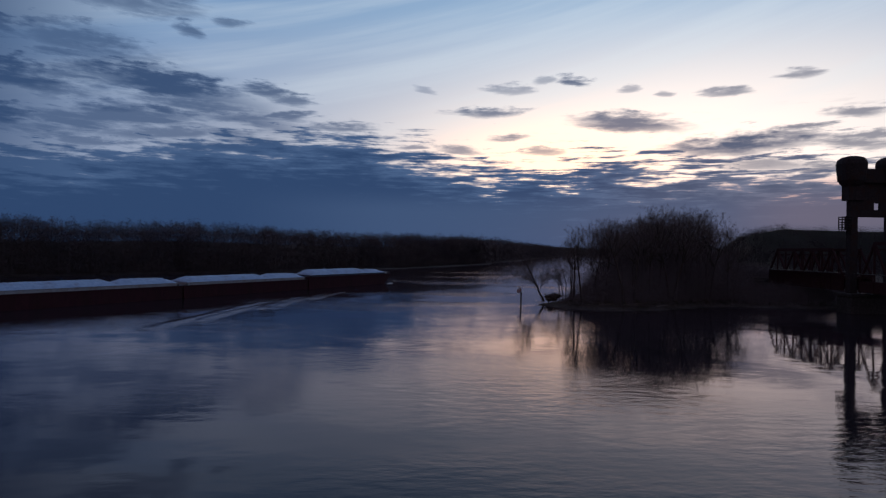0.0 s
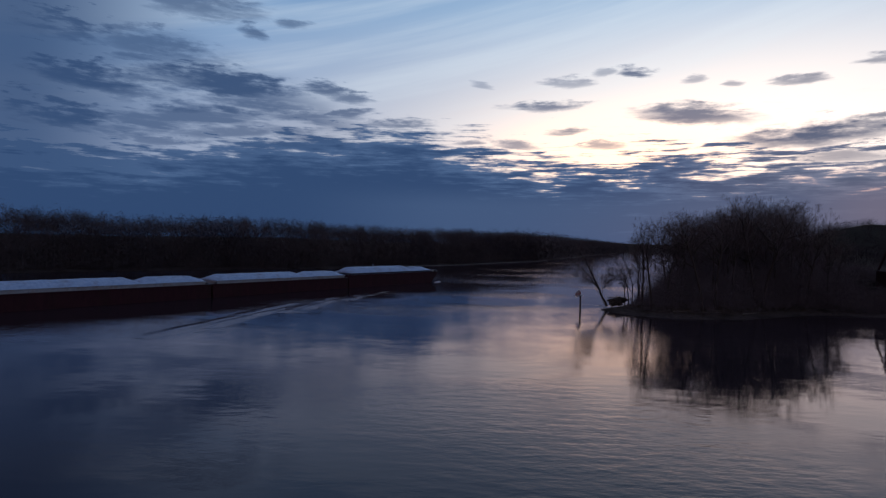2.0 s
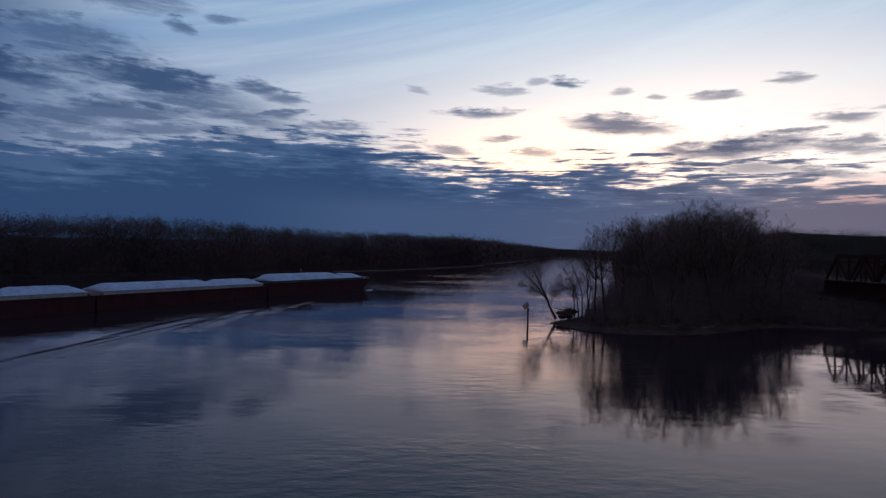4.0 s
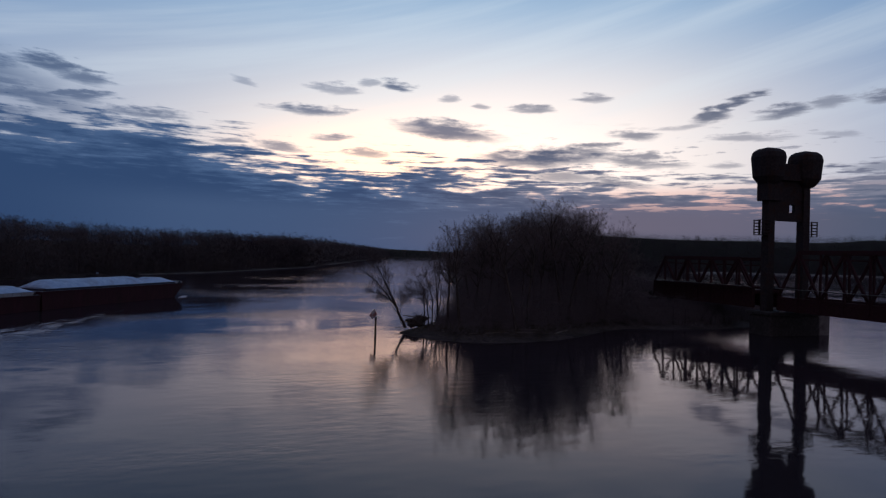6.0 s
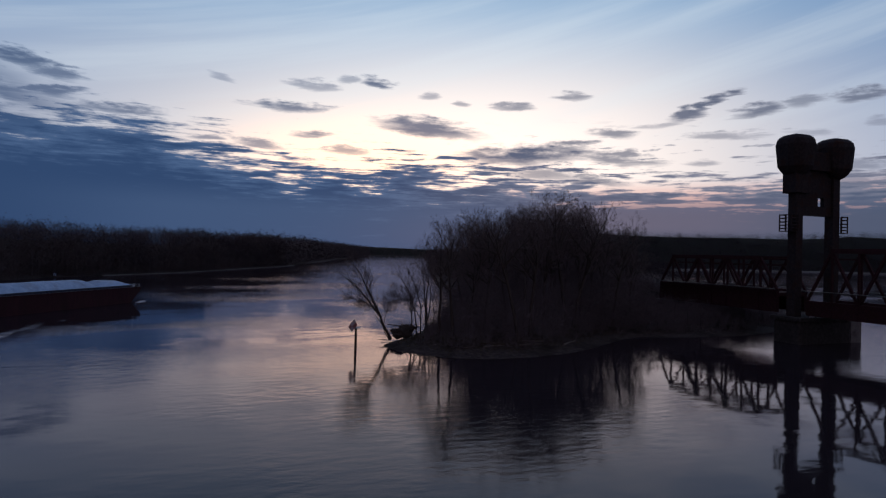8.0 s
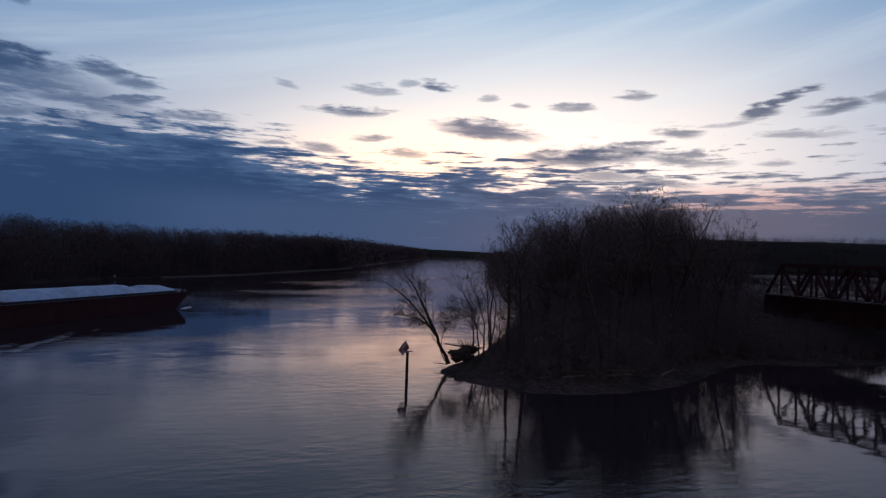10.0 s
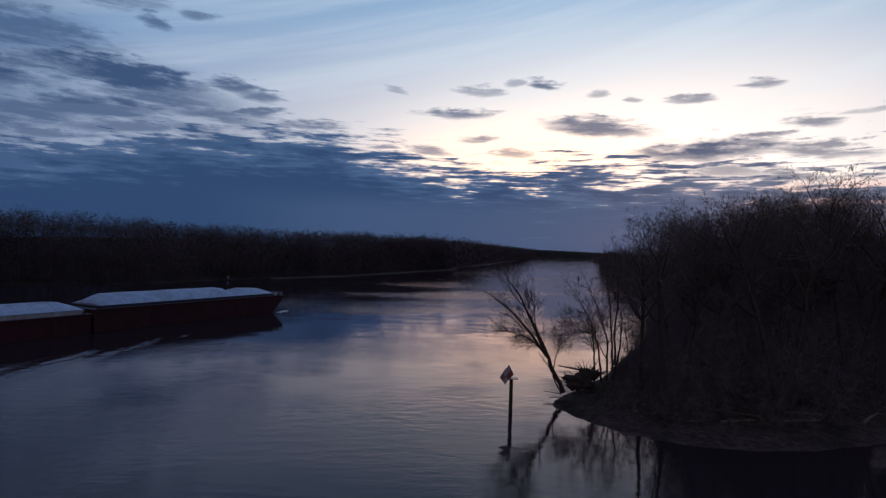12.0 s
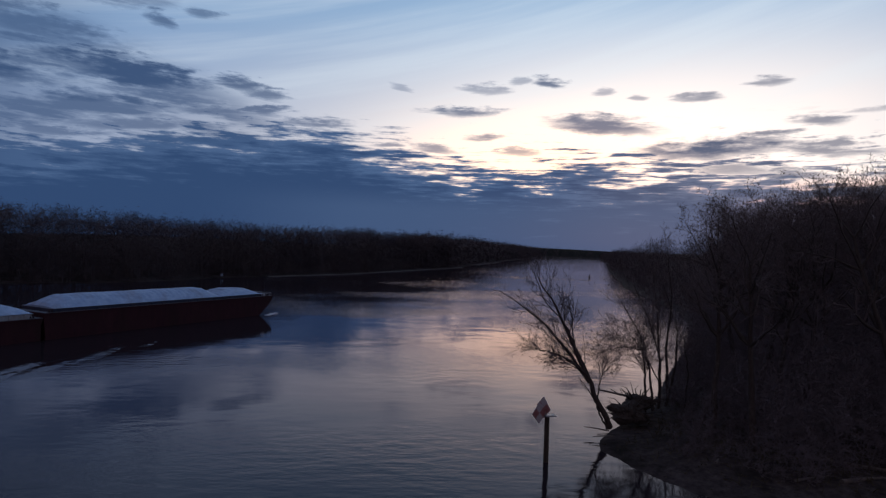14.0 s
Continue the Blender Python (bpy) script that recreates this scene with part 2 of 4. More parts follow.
SUN_CLOUDS = [(17.5, 11.9, 4.1, 0.75, -0.11, 0.85), (27.0, 9.4, 4.8, 0.9, 0.02, 1), (30.8, 10.1, 2.2, 0.7, 0.07, 0.8), (35.6, 9.1, 3.2, 0.75, -0.11, 0.75), (35.0, 11.4, 1.8, 0.5, -0.06, 0.75), (39.1, 12.0, 1.9, 0.25, 0.03, 0.4), (41.4, 12.8, 1.5, 0.65, 0.17, 0.9), (43.2, 13.6, 2.2, 0.5, 0.45, 0.95), (9.4, 9.6, 1.8, 0.45, 0.03, 0.6), (28.3, 7.7, 3.6, 0.55, -0.01, 0.7), (32.8, 7.2, 2.9, 0.6, -0.09, 0.8)]
RIGHT_CLOUDS = [(54.7, 13.1, 1.6, 0.6, 0.0, 0.8), (50.8, 13.2, 1.9, 0.5, 0.11, 0.6), (46.9, 12.7, 1.8, 0.65, 0.11, 0.85), (44.9, 10.8, 2.7, 0.35, -0.06, 0.5), (51.1, 10.6, 1.4, 0.25, -0.11, 0.3), (54.4, 7.8, 1.9, 0.5, -0.05, 0.55), (54.4, 6.5, 2.8, 0.75, -0.05, 0.55), (55.8, 11.0, 1.0, 0.35, -0.1, 0.35), (42.7, 8.5, 1.2, 0.3, -0.04, 0.5)]
lone = mth("MULTIPLY", cover, 0.0)
core = lone
wa, we = mth("MULTIPLY", streak, 6.0), mth("MULTIPLY", ragged, 2.6)
for a0, e0, w0, h0, slope, dense in LEFT_CLOUDS + MID_CLOUDS + SUN_CLOUDS + RIGHT_CLOUDS:
    da = mth("ADD", mth("SUBTRACT", A, a0), mth("MULTIPLY", wa, min(0.45 * w0, 1.2)))
    de = mth("SUBTRACT", mth("ADD", mth("SUBTRACT", el, e0), mth("MULTIPLY", we, h0)), mth("MULTIPLY", da, slope))
    grown = 1.12 if w0 < 3.5 else 1.28
    da, de = mth("DIVIDE", da, w0 * grown), mth("DIVIDE", de, h0 * grown)
    flat = mth("MULTIPLY", de, step(de, -0.2, 0.2, 1.35, 1.0))          # flatter below than above
    torn = mth("ADD", mth("MULTIPLY", ragged, 2.4), mth("MULTIPLY", slits, 1.2)) if w0 < 3.5 else mth("ADD", mth("MULTIPLY", ragged, 1.5), mth("MULTIPLY", mth("SUBTRACT", body, 0.5), 2.2))
    d2 = mth("ADD", mth("ADD", mth("MULTIPLY", da, da), mth("MULTIPLY", flat, flat)), torn)
    lone = mth("MAXIMUM", lone, step(d2, *((1.55, -0.05) if w0 < 3.5 else (1.75, -0.15)), 0.0, min(0.98, 0.2 + 0.8 * dense)))
    core = mth("MAXIMUM", core, step(d2, 1.15, -0.1, 0.0, dense))
# thin sheet of cloud between the left-hand clouds
sheet_top = mth("SUBTRACT", 18.4, mth("MULTIPLY", mth("ADD", A, 30.0), 0.36))
sheet = mth("MULTIPLY", step(mth("SUBTRACT", sheet_top, el), -1.2, 3.0), step(A, -4.0, -20.0))
sheet = mth("MULTIPLY", sheet, step(mth("ADD", body, mth("MULTIPLY", streak, 0.9)), 0.34, 0.64, 0.24, 0.84))
# denser part carried left and above the view, added to darken the water
sheet = mth("MAXIMUM", sheet, mth("MULTIPLY", mth("MULTIPLY", step(A, -24.0, -42.0), step(el, 42.0, 30.0)), 0.92))
cover = mth("MAXIMUM", mth("MAXIMUM", cover, sheet), lone)
thick = mth("MAXIMUM", step(mth("ADD", field, mth("MULTIPLY", mth("SUBTRACT", body, 0.5), 3.0)), 0.1, 1.9), mth("MULTIPLY", core, 0.9))
thick = mth("MAXIMUM", mth("MAXIMUM", thick, mth("MULTIPLY", sheet, 0.75)), mth("MULTIPLY", low_mass, 0.8))
c_near = blend(thick, (0.21, 0.222, 0.30), (0.088, 0.113, 0.184))
c_far = blend(thick, (0.068, 0.126, 0.255), (0.027, 0.062, 0.152))
cloud = blend(step(A, 8, 42), c_far, c_near)
cloud = blend(mth("MULTIPLY", mth("MULTIPLY", haze, step(A, -22, -4)), 0.72), cloud, (0.053, 0.099, 0.206))
c_near_low = (0.082, 0.098, 0.155)
cloud = blend(mth("MULTIPLY", low_mass, 0.8), cloud, c_near_low)
low_rose = mth("MULTIPLY", mth("MULTIPLY", mth("MULTIPLY", step(el, 6.5, 4.0), step(el, 1.0, 3.0)), mth("MULTIPLY", step(A, 24, 32), step(A, 56, 42))), 0.24)
clear = blend(mth("MULTIPLY", mth("MULTIPLY", step(el, 7.6, 5.2), step(A, 14.0, 28.0)), 0.85), clear, (0.74, 0.42, 0.38))
cloud = blend(low_rose, cloud, (0.29, 0.205, 0.265))
sky = blend(cover, clear, cloud)
add = wt.nodes.new("ShaderNodeMix")
add.data_type, add.blend_type = "RGBA", "ADD"
add.inputs["Factor"].default_value = 0.0008
wt.links.new(sky, add.inputs["A"])
wt.links.new(nish.outputs[0], add.inputs["B"])
# the sky behind, away from the sunset, has gone to an even mauve grey
behind = step(mth("ABSOLUTE", az), 62.0, 125.0)
dusk = blend(behind, add.outputs["Result"], (0.168, 0.143, 0.19))
bg = wt.nodes.new("ShaderNodeBackground")
bg.inputs["Strength"].default_value = 1.0
wt.links.new(dusk, bg.inputs["Color"])
wo = wt.nodes.new("ShaderNodeOutputWorld")
wt.links.new(bg.outputs[0], wo.inputs["Surface"])

sun_data = bpy.data.lights.new("low_sun", "SUN")
sun_data.energy, sun_data.angle, sun_data.color = 0.03, radians(50), (1.0, 0.78, 0.6)
sun = new("low_sun", sun_data)
sun.matrix_basis = look((sa * 100, ca * 100, math.tan(radians(SUN_EL)) * 100), (0, 0, 0))

# ---------------------------------------------------------------- materials
BARK = worn("dark_bark", (0.045, 0.038, 0.035), (0.085, 0.072, 0.064), 0.9, 6.0, bump=0.6, stretch=(1, 1, 0.25))
TWIG = worn("bare_twigs", (0.105, 0.087, 0.089), (0.140, 0.116, 0.113), 0.9, 3.0, bump=0.1)
BRUSH = worn("thicket_stems", (0.118, 0.101, 0.108), (0.136, 0.116, 0.123), 0.9, 3.0, bump=0.1)
BUDS = worn("spring_buds", (0.05, 0.042, 0.028), (0.085, 0.075, 0.045), 0.85, 2.0, bump=0.1)
FOREST = worn("far_woods", (0.078, 0.064, 0.067), (0.104, 0.085, 0.084), 0.95, 0.05, bump=0.1, c3=(0.046, 0.039, 0.046), scale2=0.02)
# far woods colour taken darker: shade of hill and bank put in
SHADED_WOODS = worn("shaded_woods", (0.032, 0.026, 0.031), (0.047, 0.038, 0.043), 0.95, 0.05, bump=0.1, c3=(0.03, 0.025, 0.028), scale2=0.02)
SOIL = worn("river_mud", (0.028, 0.023, 0.0225), (0.082, 0.067, 0.063), 0.85, 1.4, bump=0.5, c3=(0.016, 0.014, 0.012), scale2=0.15, dist=0.15)
nt = SOIL.node_tree
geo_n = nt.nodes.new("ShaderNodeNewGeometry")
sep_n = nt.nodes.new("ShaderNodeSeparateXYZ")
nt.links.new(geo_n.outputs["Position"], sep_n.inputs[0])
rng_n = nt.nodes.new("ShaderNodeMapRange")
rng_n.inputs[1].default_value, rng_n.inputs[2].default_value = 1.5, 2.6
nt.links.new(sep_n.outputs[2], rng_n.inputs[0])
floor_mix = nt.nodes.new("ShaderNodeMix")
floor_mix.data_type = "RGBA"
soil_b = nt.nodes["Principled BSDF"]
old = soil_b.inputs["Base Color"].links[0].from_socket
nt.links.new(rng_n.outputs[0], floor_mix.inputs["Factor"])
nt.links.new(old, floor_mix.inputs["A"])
floor_mix.inputs["B"].default_value = (0.014, 0.012, 0.010, 1)        # forest floor, a darker tone above the shore mud
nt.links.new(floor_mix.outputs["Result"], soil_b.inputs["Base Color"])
SAND = worn("pale_sand", (0.08, 0.074, 0.07), (0.16, 0.15, 0.138), 0.9, 1.0, bump=0.3)
LOG = worn("weathered_driftwood", (0.09, 0.078, 0.07), (0.18, 0.155, 0.14), 0.85, 4.0, bump=0.5, stretch=(1, 1, 0.3))
STEEL = worn("weathered_steel", (0.018, 0.015, 0.018), (0.042, 0.034, 0.035), 0.82, 2.0, bump=0.15, c3=(0.035, 0.018, 0.014), scale2=0.5)
TRUSS = worn("rusted_truss_steel", (0.026, 0.0095, 0.013), (0.046, 0.017, 0.021), 0.85, 2.5, bump=0.15, c3=(0.032, 0.013, 0.011), scale2=0.6)
CONCRETE = worn("stained_concrete", (0.026, 0.024, 0.025), (0.055, 0.05, 0.048), 0.9, 1.5, bump=0.3, c3=(0.03, 0.028, 0.027), scale2=0.35)
PALE_CONCRETE = worn("pale_concrete", (0.13, 0.122, 0.12), (0.20, 0.19, 0.185), 0.9, 1.5, bump=0.3, c3=(0.06, 0.055, 0.05), scale2=0.35)
HULL = worn("barge_red_paint", (0.031, 0.0105, 0.014), (0.048, 0.0155, 0.019), 0.82, 1.2, bump=0.15, c3=(0.03, 0.013, 0.013), scale2=0.3, stretch=(1, 1, 0.3))
# white of the covers with the blue of the reflected sky mixed in
COVER = worn("sky_tinted_white", (0.20, 0.30, 0.46), (0.31, 0.42, 0.57), 0.6, 0.8, bump=0.08, c3=(0.18, 0.22, 0.30), scale2=0.25)
COAMING = worn("grey_coaming_paint", (0.2, 0.21, 0.23), (0.3, 0.31, 0.32), 0.6, 1.2, bump=0.1, c3=(0.2, 0.15, 0.13), scale2=0.4)
NAVY = worn("dark_blue_coaming", (0.006, 0.008, 0.026), (0.011, 0.014, 0.040), 0.6, 1.2, bump=0.1, c3=(0.03, 0.02, 0.03), scale2=0.4)
DECK = worn("barge_deck_paint", (0.05, 0.06, 0.08), (0.09, 0.1, 0.12), 0.6, 1.0, bump=0.1)
PILE = worn("tarred_timber", (0.03, 0.025, 0.02), (0.075, 0.06, 0.05), 0.85, 5.0, bump=0.5, stretch=(1, 1, 0.15))
BOARD_RED = worn("faded_red_board", (0.24, 0.095, 0.09), (0.32, 0.135, 0.13), 0.5, 2.0, bump=0.05)
BOARD_WHITE = worn("white_board", (0.34, 0.3, 0.3), (0.45, 0.4, 0.4), 0.5, 2.0, bump=0.05)
GALV = worn("galvanised_metal", (0.3, 0.31, 0.32), (0.45, 0.46, 0.47), 0.45, 6.0, metal=0.7, bump=0.05)
RAIL = worn("walkway_planks", (0.018, 0.016, 0.017), (0.034, 0.03, 0.03), 0.7, 2.0, bump=0.2)
for m in (BARK, TWIG, BRUSH, FOREST, SHADED_WOODS, BUDS, SOIL):
    m.node_tree.nodes["Principled BSDF"].inputs["Specular IOR Level"].default_value = 0.02

# river water: dark and murky below, glossy above, ruffled in patches
WATER, nt, b = mat("river_water")
nt.nodes.remove(b)
dif = nt.nodes.new("ShaderNodeBsdfDiffuse")
dif.inputs["Color"].default_value = (0.020, 0.016, 0.019, 1)
gls = nt.nodes.new("ShaderNodeBsdfGlossy")
gls.inputs["Color"].default_value = (0.94, 0.885, 0.965, 1)
gls.inputs["Roughness"].default_value = 0.045
fre = nt.nodes.new("ShaderNodeFresnel")
fre.inputs["IOR"].default_value = 1.26
wmix = nt.nodes.new("ShaderNodeMixShader")
nt.links.new(fre.outputs[0], wmix.inputs[0])
nt.links.new(dif.outputs[0], wmix.inputs[1])
nt.links.new(gls.outputs[0], wmix.inputs[2])
nt.links.new(wmix.outputs[0], nt.nodes["Material Output"].inputs["Surface"])
n1 = noise_node(nt, 0.8, 4.0, 0.55, stretch=(0.5, 1.0, 1.0))
n2 = noise_node(nt, 0.09, 3.0, 0.5, stretch=(0.6, 1.0, 1.0))
n3 = noise_node(nt, 0.022, 3.0, 0.55, stretch=(0.5, 1.0, 1.0))
ruf = nt.nodes.new("ShaderNodeMapRange")
ruf.inputs[1].default_value, ruf.inputs[2].default_value, ruf.inputs[3].default_value, ruf.inputs[4].default_value = 0.46, 0.60, 0.28, 3.0
nt.links.new(n3.outputs["Fac"], ruf.inputs[0])
# the open reach upstream lies in the wind
wtc = nt.nodes.new("ShaderNodeTexCoord")
wsep = nt.nodes.new("ShaderNodeSeparateXYZ")
nt.links.new(wtc.outputs["Object"], wsep.inputs[0])
wind = nt.nodes.new("ShaderNodeMapRange")
wind.inputs[1].default_value, wind.inputs[2].default_value, wind.inputs[3].default_value, wind.inputs[4].default_value = 290, 430, 0.0, 0.9
nt.links.new(wsep.outputs[1], wind.inputs[0])
gust = nt.nodes.new("ShaderNodeMath")
gust.operation = "ADD"
nt.links.new(ruf.outputs[0], gust.inputs[0])
nt.links.new(wind.outputs[0], gust.inputs[1])
m1 = nt.nodes.new("ShaderNodeMath")
m1.operation = "MULTIPLY"
nt.links.new(n1.outputs["Fac"], m1.inputs[0])
nt.links.new(gust.outputs[0], m1.inputs[1])
m2 = nt.nodes.new("ShaderNodeMath")
m2.operation = "MULTIPLY_ADD"
m2.inputs[1].default_value = 3.0
nt.links.new(n2.outputs["Fac"], m2.inputs[0])
nt.links.new(m1.outputs[0], m2.inputs[2])
bp = nt.nodes.new("ShaderNodeBump")
bp.inputs["Strength"].default_value = 1.0
bp.inputs["Distance"].default_value = 0.025
nt.links.new(m2.outputs[0], bp.inputs["Height"])
for node in (dif, gls, fre):
    nt.links.new(bp.outputs["Normal"], node.inputs["Normal"])

# ---------------------------------------------------------------- land and water
LEFT_SHORE = [(-900, -900), (-560, -420), (-400, -60), (-290, 160), (-205, 285), (-150, 345), (-105, 378), (-85, 428), (-35, 500), (46, 688), (105, 930), (185, 1222), (300, 1640), (422, 2110), (520, 2500), (-4700, 2600), (-4700, -900)]
POINT_SHORE = [(29, 176.5), (31, 171.5), (34, 167), (39, 163.2), (45, 161.8), (52, 162), (60, 164.2), (68, 168.5), (75, 173.5), (81, 177.5), (87, 179.5), (98, 177.5), (112, 177), (124, 180), (138, 187), (152, 197), (175, 206), (224, 236), (275, 330), (420, 560), (590, 760), (680, 812), (790, 800), (930, 770), (1120, 600), (1500, 100), (2000, -900), (4700, -900), (4700, 2600),
               (760, 2500), (640, 2110), (480, 1560), (323, 1066), (200, 690), (124, 433), (97, 310), (74, 252), (53, 216), (44.8, 201.5), (40.6, 194), (35.6, 187.5), (32, 183), (29.5, 179.5)]
FAR_LAND = [(-4700, 2440), (4700, 2440), (4700, 4800), (-4700, 4800)]


def inside_depth(px, py, poly):
    """Distance to the outline, positive inside."""
    P = np.array(poly, float)
    Q = np.roll(P, -1, 0)
    best = np.full(px.shape, 1e9)
    ins = np.zeros(px.shape, bool)
    for (ax, ay), (bx, by) in zip(P, Q):
        dx, dy = bx - ax, by - ay
        k = np.clip(((px - ax) * dx + (py - ay) * dy) / (dx * dx + dy * dy), 0, 1)
        best = np.minimum(best, np.hypot(px - ax - k * dx, py - ay - k * dy))
        cross = (ay > py) != (by > py)
        with np.errstate(divide="ignore", invalid="ignore"):
            ins ^= cross & (px < (bx - ax) * (py - ay) / (by - ay + 1e-12) + ax)
    return np.where(ins, best, -best)


def land_height(px, py):
    px, py = np.asarray(px, float), np.asarray(py, float)
    a, p, f = (inside_depth(px, py, s) for s in (LEFT_SHORE, POINT_SHORE, FAR_LAND))
    d = np.maximum(np.maximum(a, p), f)
    wave = np.sin(px * 0.31 + 1.3 * np.sin(py * 0.17)) * np.cos(py * 0.27) * 0.25 + np.sin(px * 1.1 + py * 0.7) * 0.06
    h = np.where(d > 0, np.minimum(d * 0.16, 1.0 + 0.02 * np.minimum(d, 60)) + wave * np.clip(d / 4, 0, 1), np.maximum(d * 0.25, -3.0))
    hill = np.clip((p - 30) / 260, 0, 1) * np.clip((px - 330) / 240, 0, 1) * np.clip((px - 0.46 * py) / 70, 0, 1) * (63 + 4 * np.sin(px * 0.006) + 4 * np.sin(py * 0.011 + px * 0.004))
    hill_l = np.clip((a - 50) / 260, 0, 1) * (14 + 4 * np.sin(py * 0.008))
    hill_f = np.clip((f - 15) / 140, 0, 1) * (30 + 6 * np.sin(px * 0.004))
    # rail embankment behind the approach span
    ramp = 5.6 * np.clip(1 - (np.abs(px - 121.5) - 5) / 10, 0, 1) * np.clip((py - 211.5) / 4, 0, 1) * np.clip((300 - py) / 60, 0, 1)
    return h + np.where(d > 0, hill + hill_l + hill_f + ramp, 0)


gx = np.unique(np.concatenate([np.linspace(-4600, -500, 24), np.linspace(-500, 20, 50), np.arange(20, 140, 1.5), np.linspace(140, 1000, 60), np.linspace(1000, 4600, 20)]))
gy = np.unique(np.concatenate([np.linspace(-880, 130, 20), np.arange(150, 260, 1.5), np.linspace(260, 1100, 70), np.linspace(1100, 2700, 40), np.linspace(2700, 4700, 8)]))
GX, GY = np.meshgrid(gx, gy)
GZ = land_height(GX, GY)
nx, ny = len(gx), len(gy)
ii = (np.arange(ny - 1)[:, None] * nx + np.arange(nx - 1)[None, :]).ravel()
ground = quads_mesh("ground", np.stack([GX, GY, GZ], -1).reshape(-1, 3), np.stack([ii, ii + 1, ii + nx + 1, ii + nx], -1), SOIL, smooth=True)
tagged(ground, label="low muddy river banks and wooded hills", category="ground", kind="structure")

bm = bmesh.new()
bmesh.ops.create_grid(bm, x_segments=1, y_segments=1, size=4800, matrix=Matrix.Translation((0, 1900, 0)))
water = part("water", bm, WATER)
tagged(water, label="calm dark river reflecting the evening sky", category="water", kind="structure")


# ---------------------------------------------------------------- trees
def grow(rng, height, spread, lean=(0.0, 0.0), limbs=9, twigs=5, fork=0.28, trunk_r=None, sparse=1.0, bud=4):
    """Segments of a leafless tree: arrays of start, end, radii and level."""
    seg = []
    tr = trunk_r or height * 0.016

    def run(p, d, length, r, level):
        k = (7, 5, 3, 2)[min(level, 3)] if level < 4 else 1
        pts = [p]
        for i in range(k):
            w = (0.07, 0.16, 0.18, 0.2, 0.2)[min(level, 4)]
            d = d + rng.normal(0, w, 3)
            if level > 0:
                d[2] += 0.08 if level < 3 else 0.06
            d = d / np.linalg.norm(d)
            q = p + d * length / k
            r0, r1 = r * (1 - 0.72 * i / k), r * (1 - 0.72 * (i + 1) / k)
            seg.append((*p, *q, r0, r1, level))
            p = q
            pts.append((p, d, r1, (i + 1) / k))
        return pts[1:]

    def children(pts, level, count, lo, length, r):
        for _ in range(count):
            f = rng.uniform(lo, 1.0)
            p, d, rr, _f = pts[min(int(f * len(pts)), len(pts) - 1)]
            ang = rng.uniform(0.55, 1.08) if level < 3 else rng.uniform(0.4, 0.9)
            ref = rng.normal(0, 1, 3)
            u = np.cross(d, ref)
            u /= np.linalg.norm(u) + 1e-9
            nd = d * math.cos(ang) + u * math.sin(ang)
            if level == 1:
                nd[2] = abs(nd[2]) + 0.15
            nl = length * rng.uniform(0.6, 1.15) * (1.15 - 0.45 * f)
            sub = run(p, nd, nl, min(rr * 0.8, r), level)
            if level == 1:
                children(sub, 2, int(6 * sparse + 1), 0.25, nl * 0.5, r * 0.42)
            elif level == 2:
                children(sub, 3, twigs, 0.2, nl * 0.5, r * 0.5)
            elif level == 3:
                children(sub, 4, bud, 0.3, nl * 0.55, r * 0.6)

    d0 = np.array([lean[0], lean[1], 1.0])
    d0 /= np.linalg.norm(d0)
    trunk = run(np.zeros(3), d0, height * 0.8, tr, 0)
    children(trunk, 1, limbs, fork, height * spread, tr * 0.5)
    return np.array(seg)


def make_tree(name, seg, label, category="tree", group="", thin=0.02):
    base = empty(name, 0, 0, 0, label=label, category=category, group=group)
    t, l = seg[seg[:, 8] < 1], seg[seg[:, 8] == 1]
    quads_mesh("trunk", *merge(prisms(t[:, :3], t[:, 3:6], t[:, 6], t[:, 7], 8), prisms(l[:, :3], l[:, 3:6], np.maximum(l[:, 6], thin), np.maximum(l[:, 7], thin), 5)), BARK, base, smooth=True)
    t, l = seg[seg[:, 8] == 2], seg[seg[:, 8] > 2]
    crown = quads_mesh("crown", *merge(prisms(t[:, :3], t[:, 3:6], np.maximum(t[:, 6], thin), np.maximum(t[:, 7], thin), 3), blades(np.random.default_rng(len(l)), l[:, :3], l[:, 3:6], np.maximum(l[:, 6], thin))), TWIG, base)
    tagged(crown, kind="stuff")
    return base


kinds = []
for k in range(6):
    rng = np.random.default_rng(40 + k)
    seg = grow(rng, 28.0, 0.37, lean=(rng.normal(0, 0.05), rng.normal(0, 0.05)), limbs=14, twigs=8, fork=0.45, bud=7)
    top = seg[:, 5].max()
    seg[:, :8] *= 28.0 / top
    kinds.append(seg)
rng = np.random.default_rng(5)
templates = []
spots = []
for x in np.arange(40, 104, 5.9):
    for y in np.arange(172, 236, 7.2):
        px_, py_ = x + rng.uniform(-2.2, 2.2), y + rng.uniform(-2.6, 2.6)
        if px_ < 38.5 + (py_ - 176) * 0.37 or px_ > 82 + (py_ - 176) * 0.8 or px_ > 110:
            continue
        if inside_depth(np.array([px_]), np.array([py_]), POINT_SHORE)[0] < 8.0:
            continue
        spots.append((px_, py_))
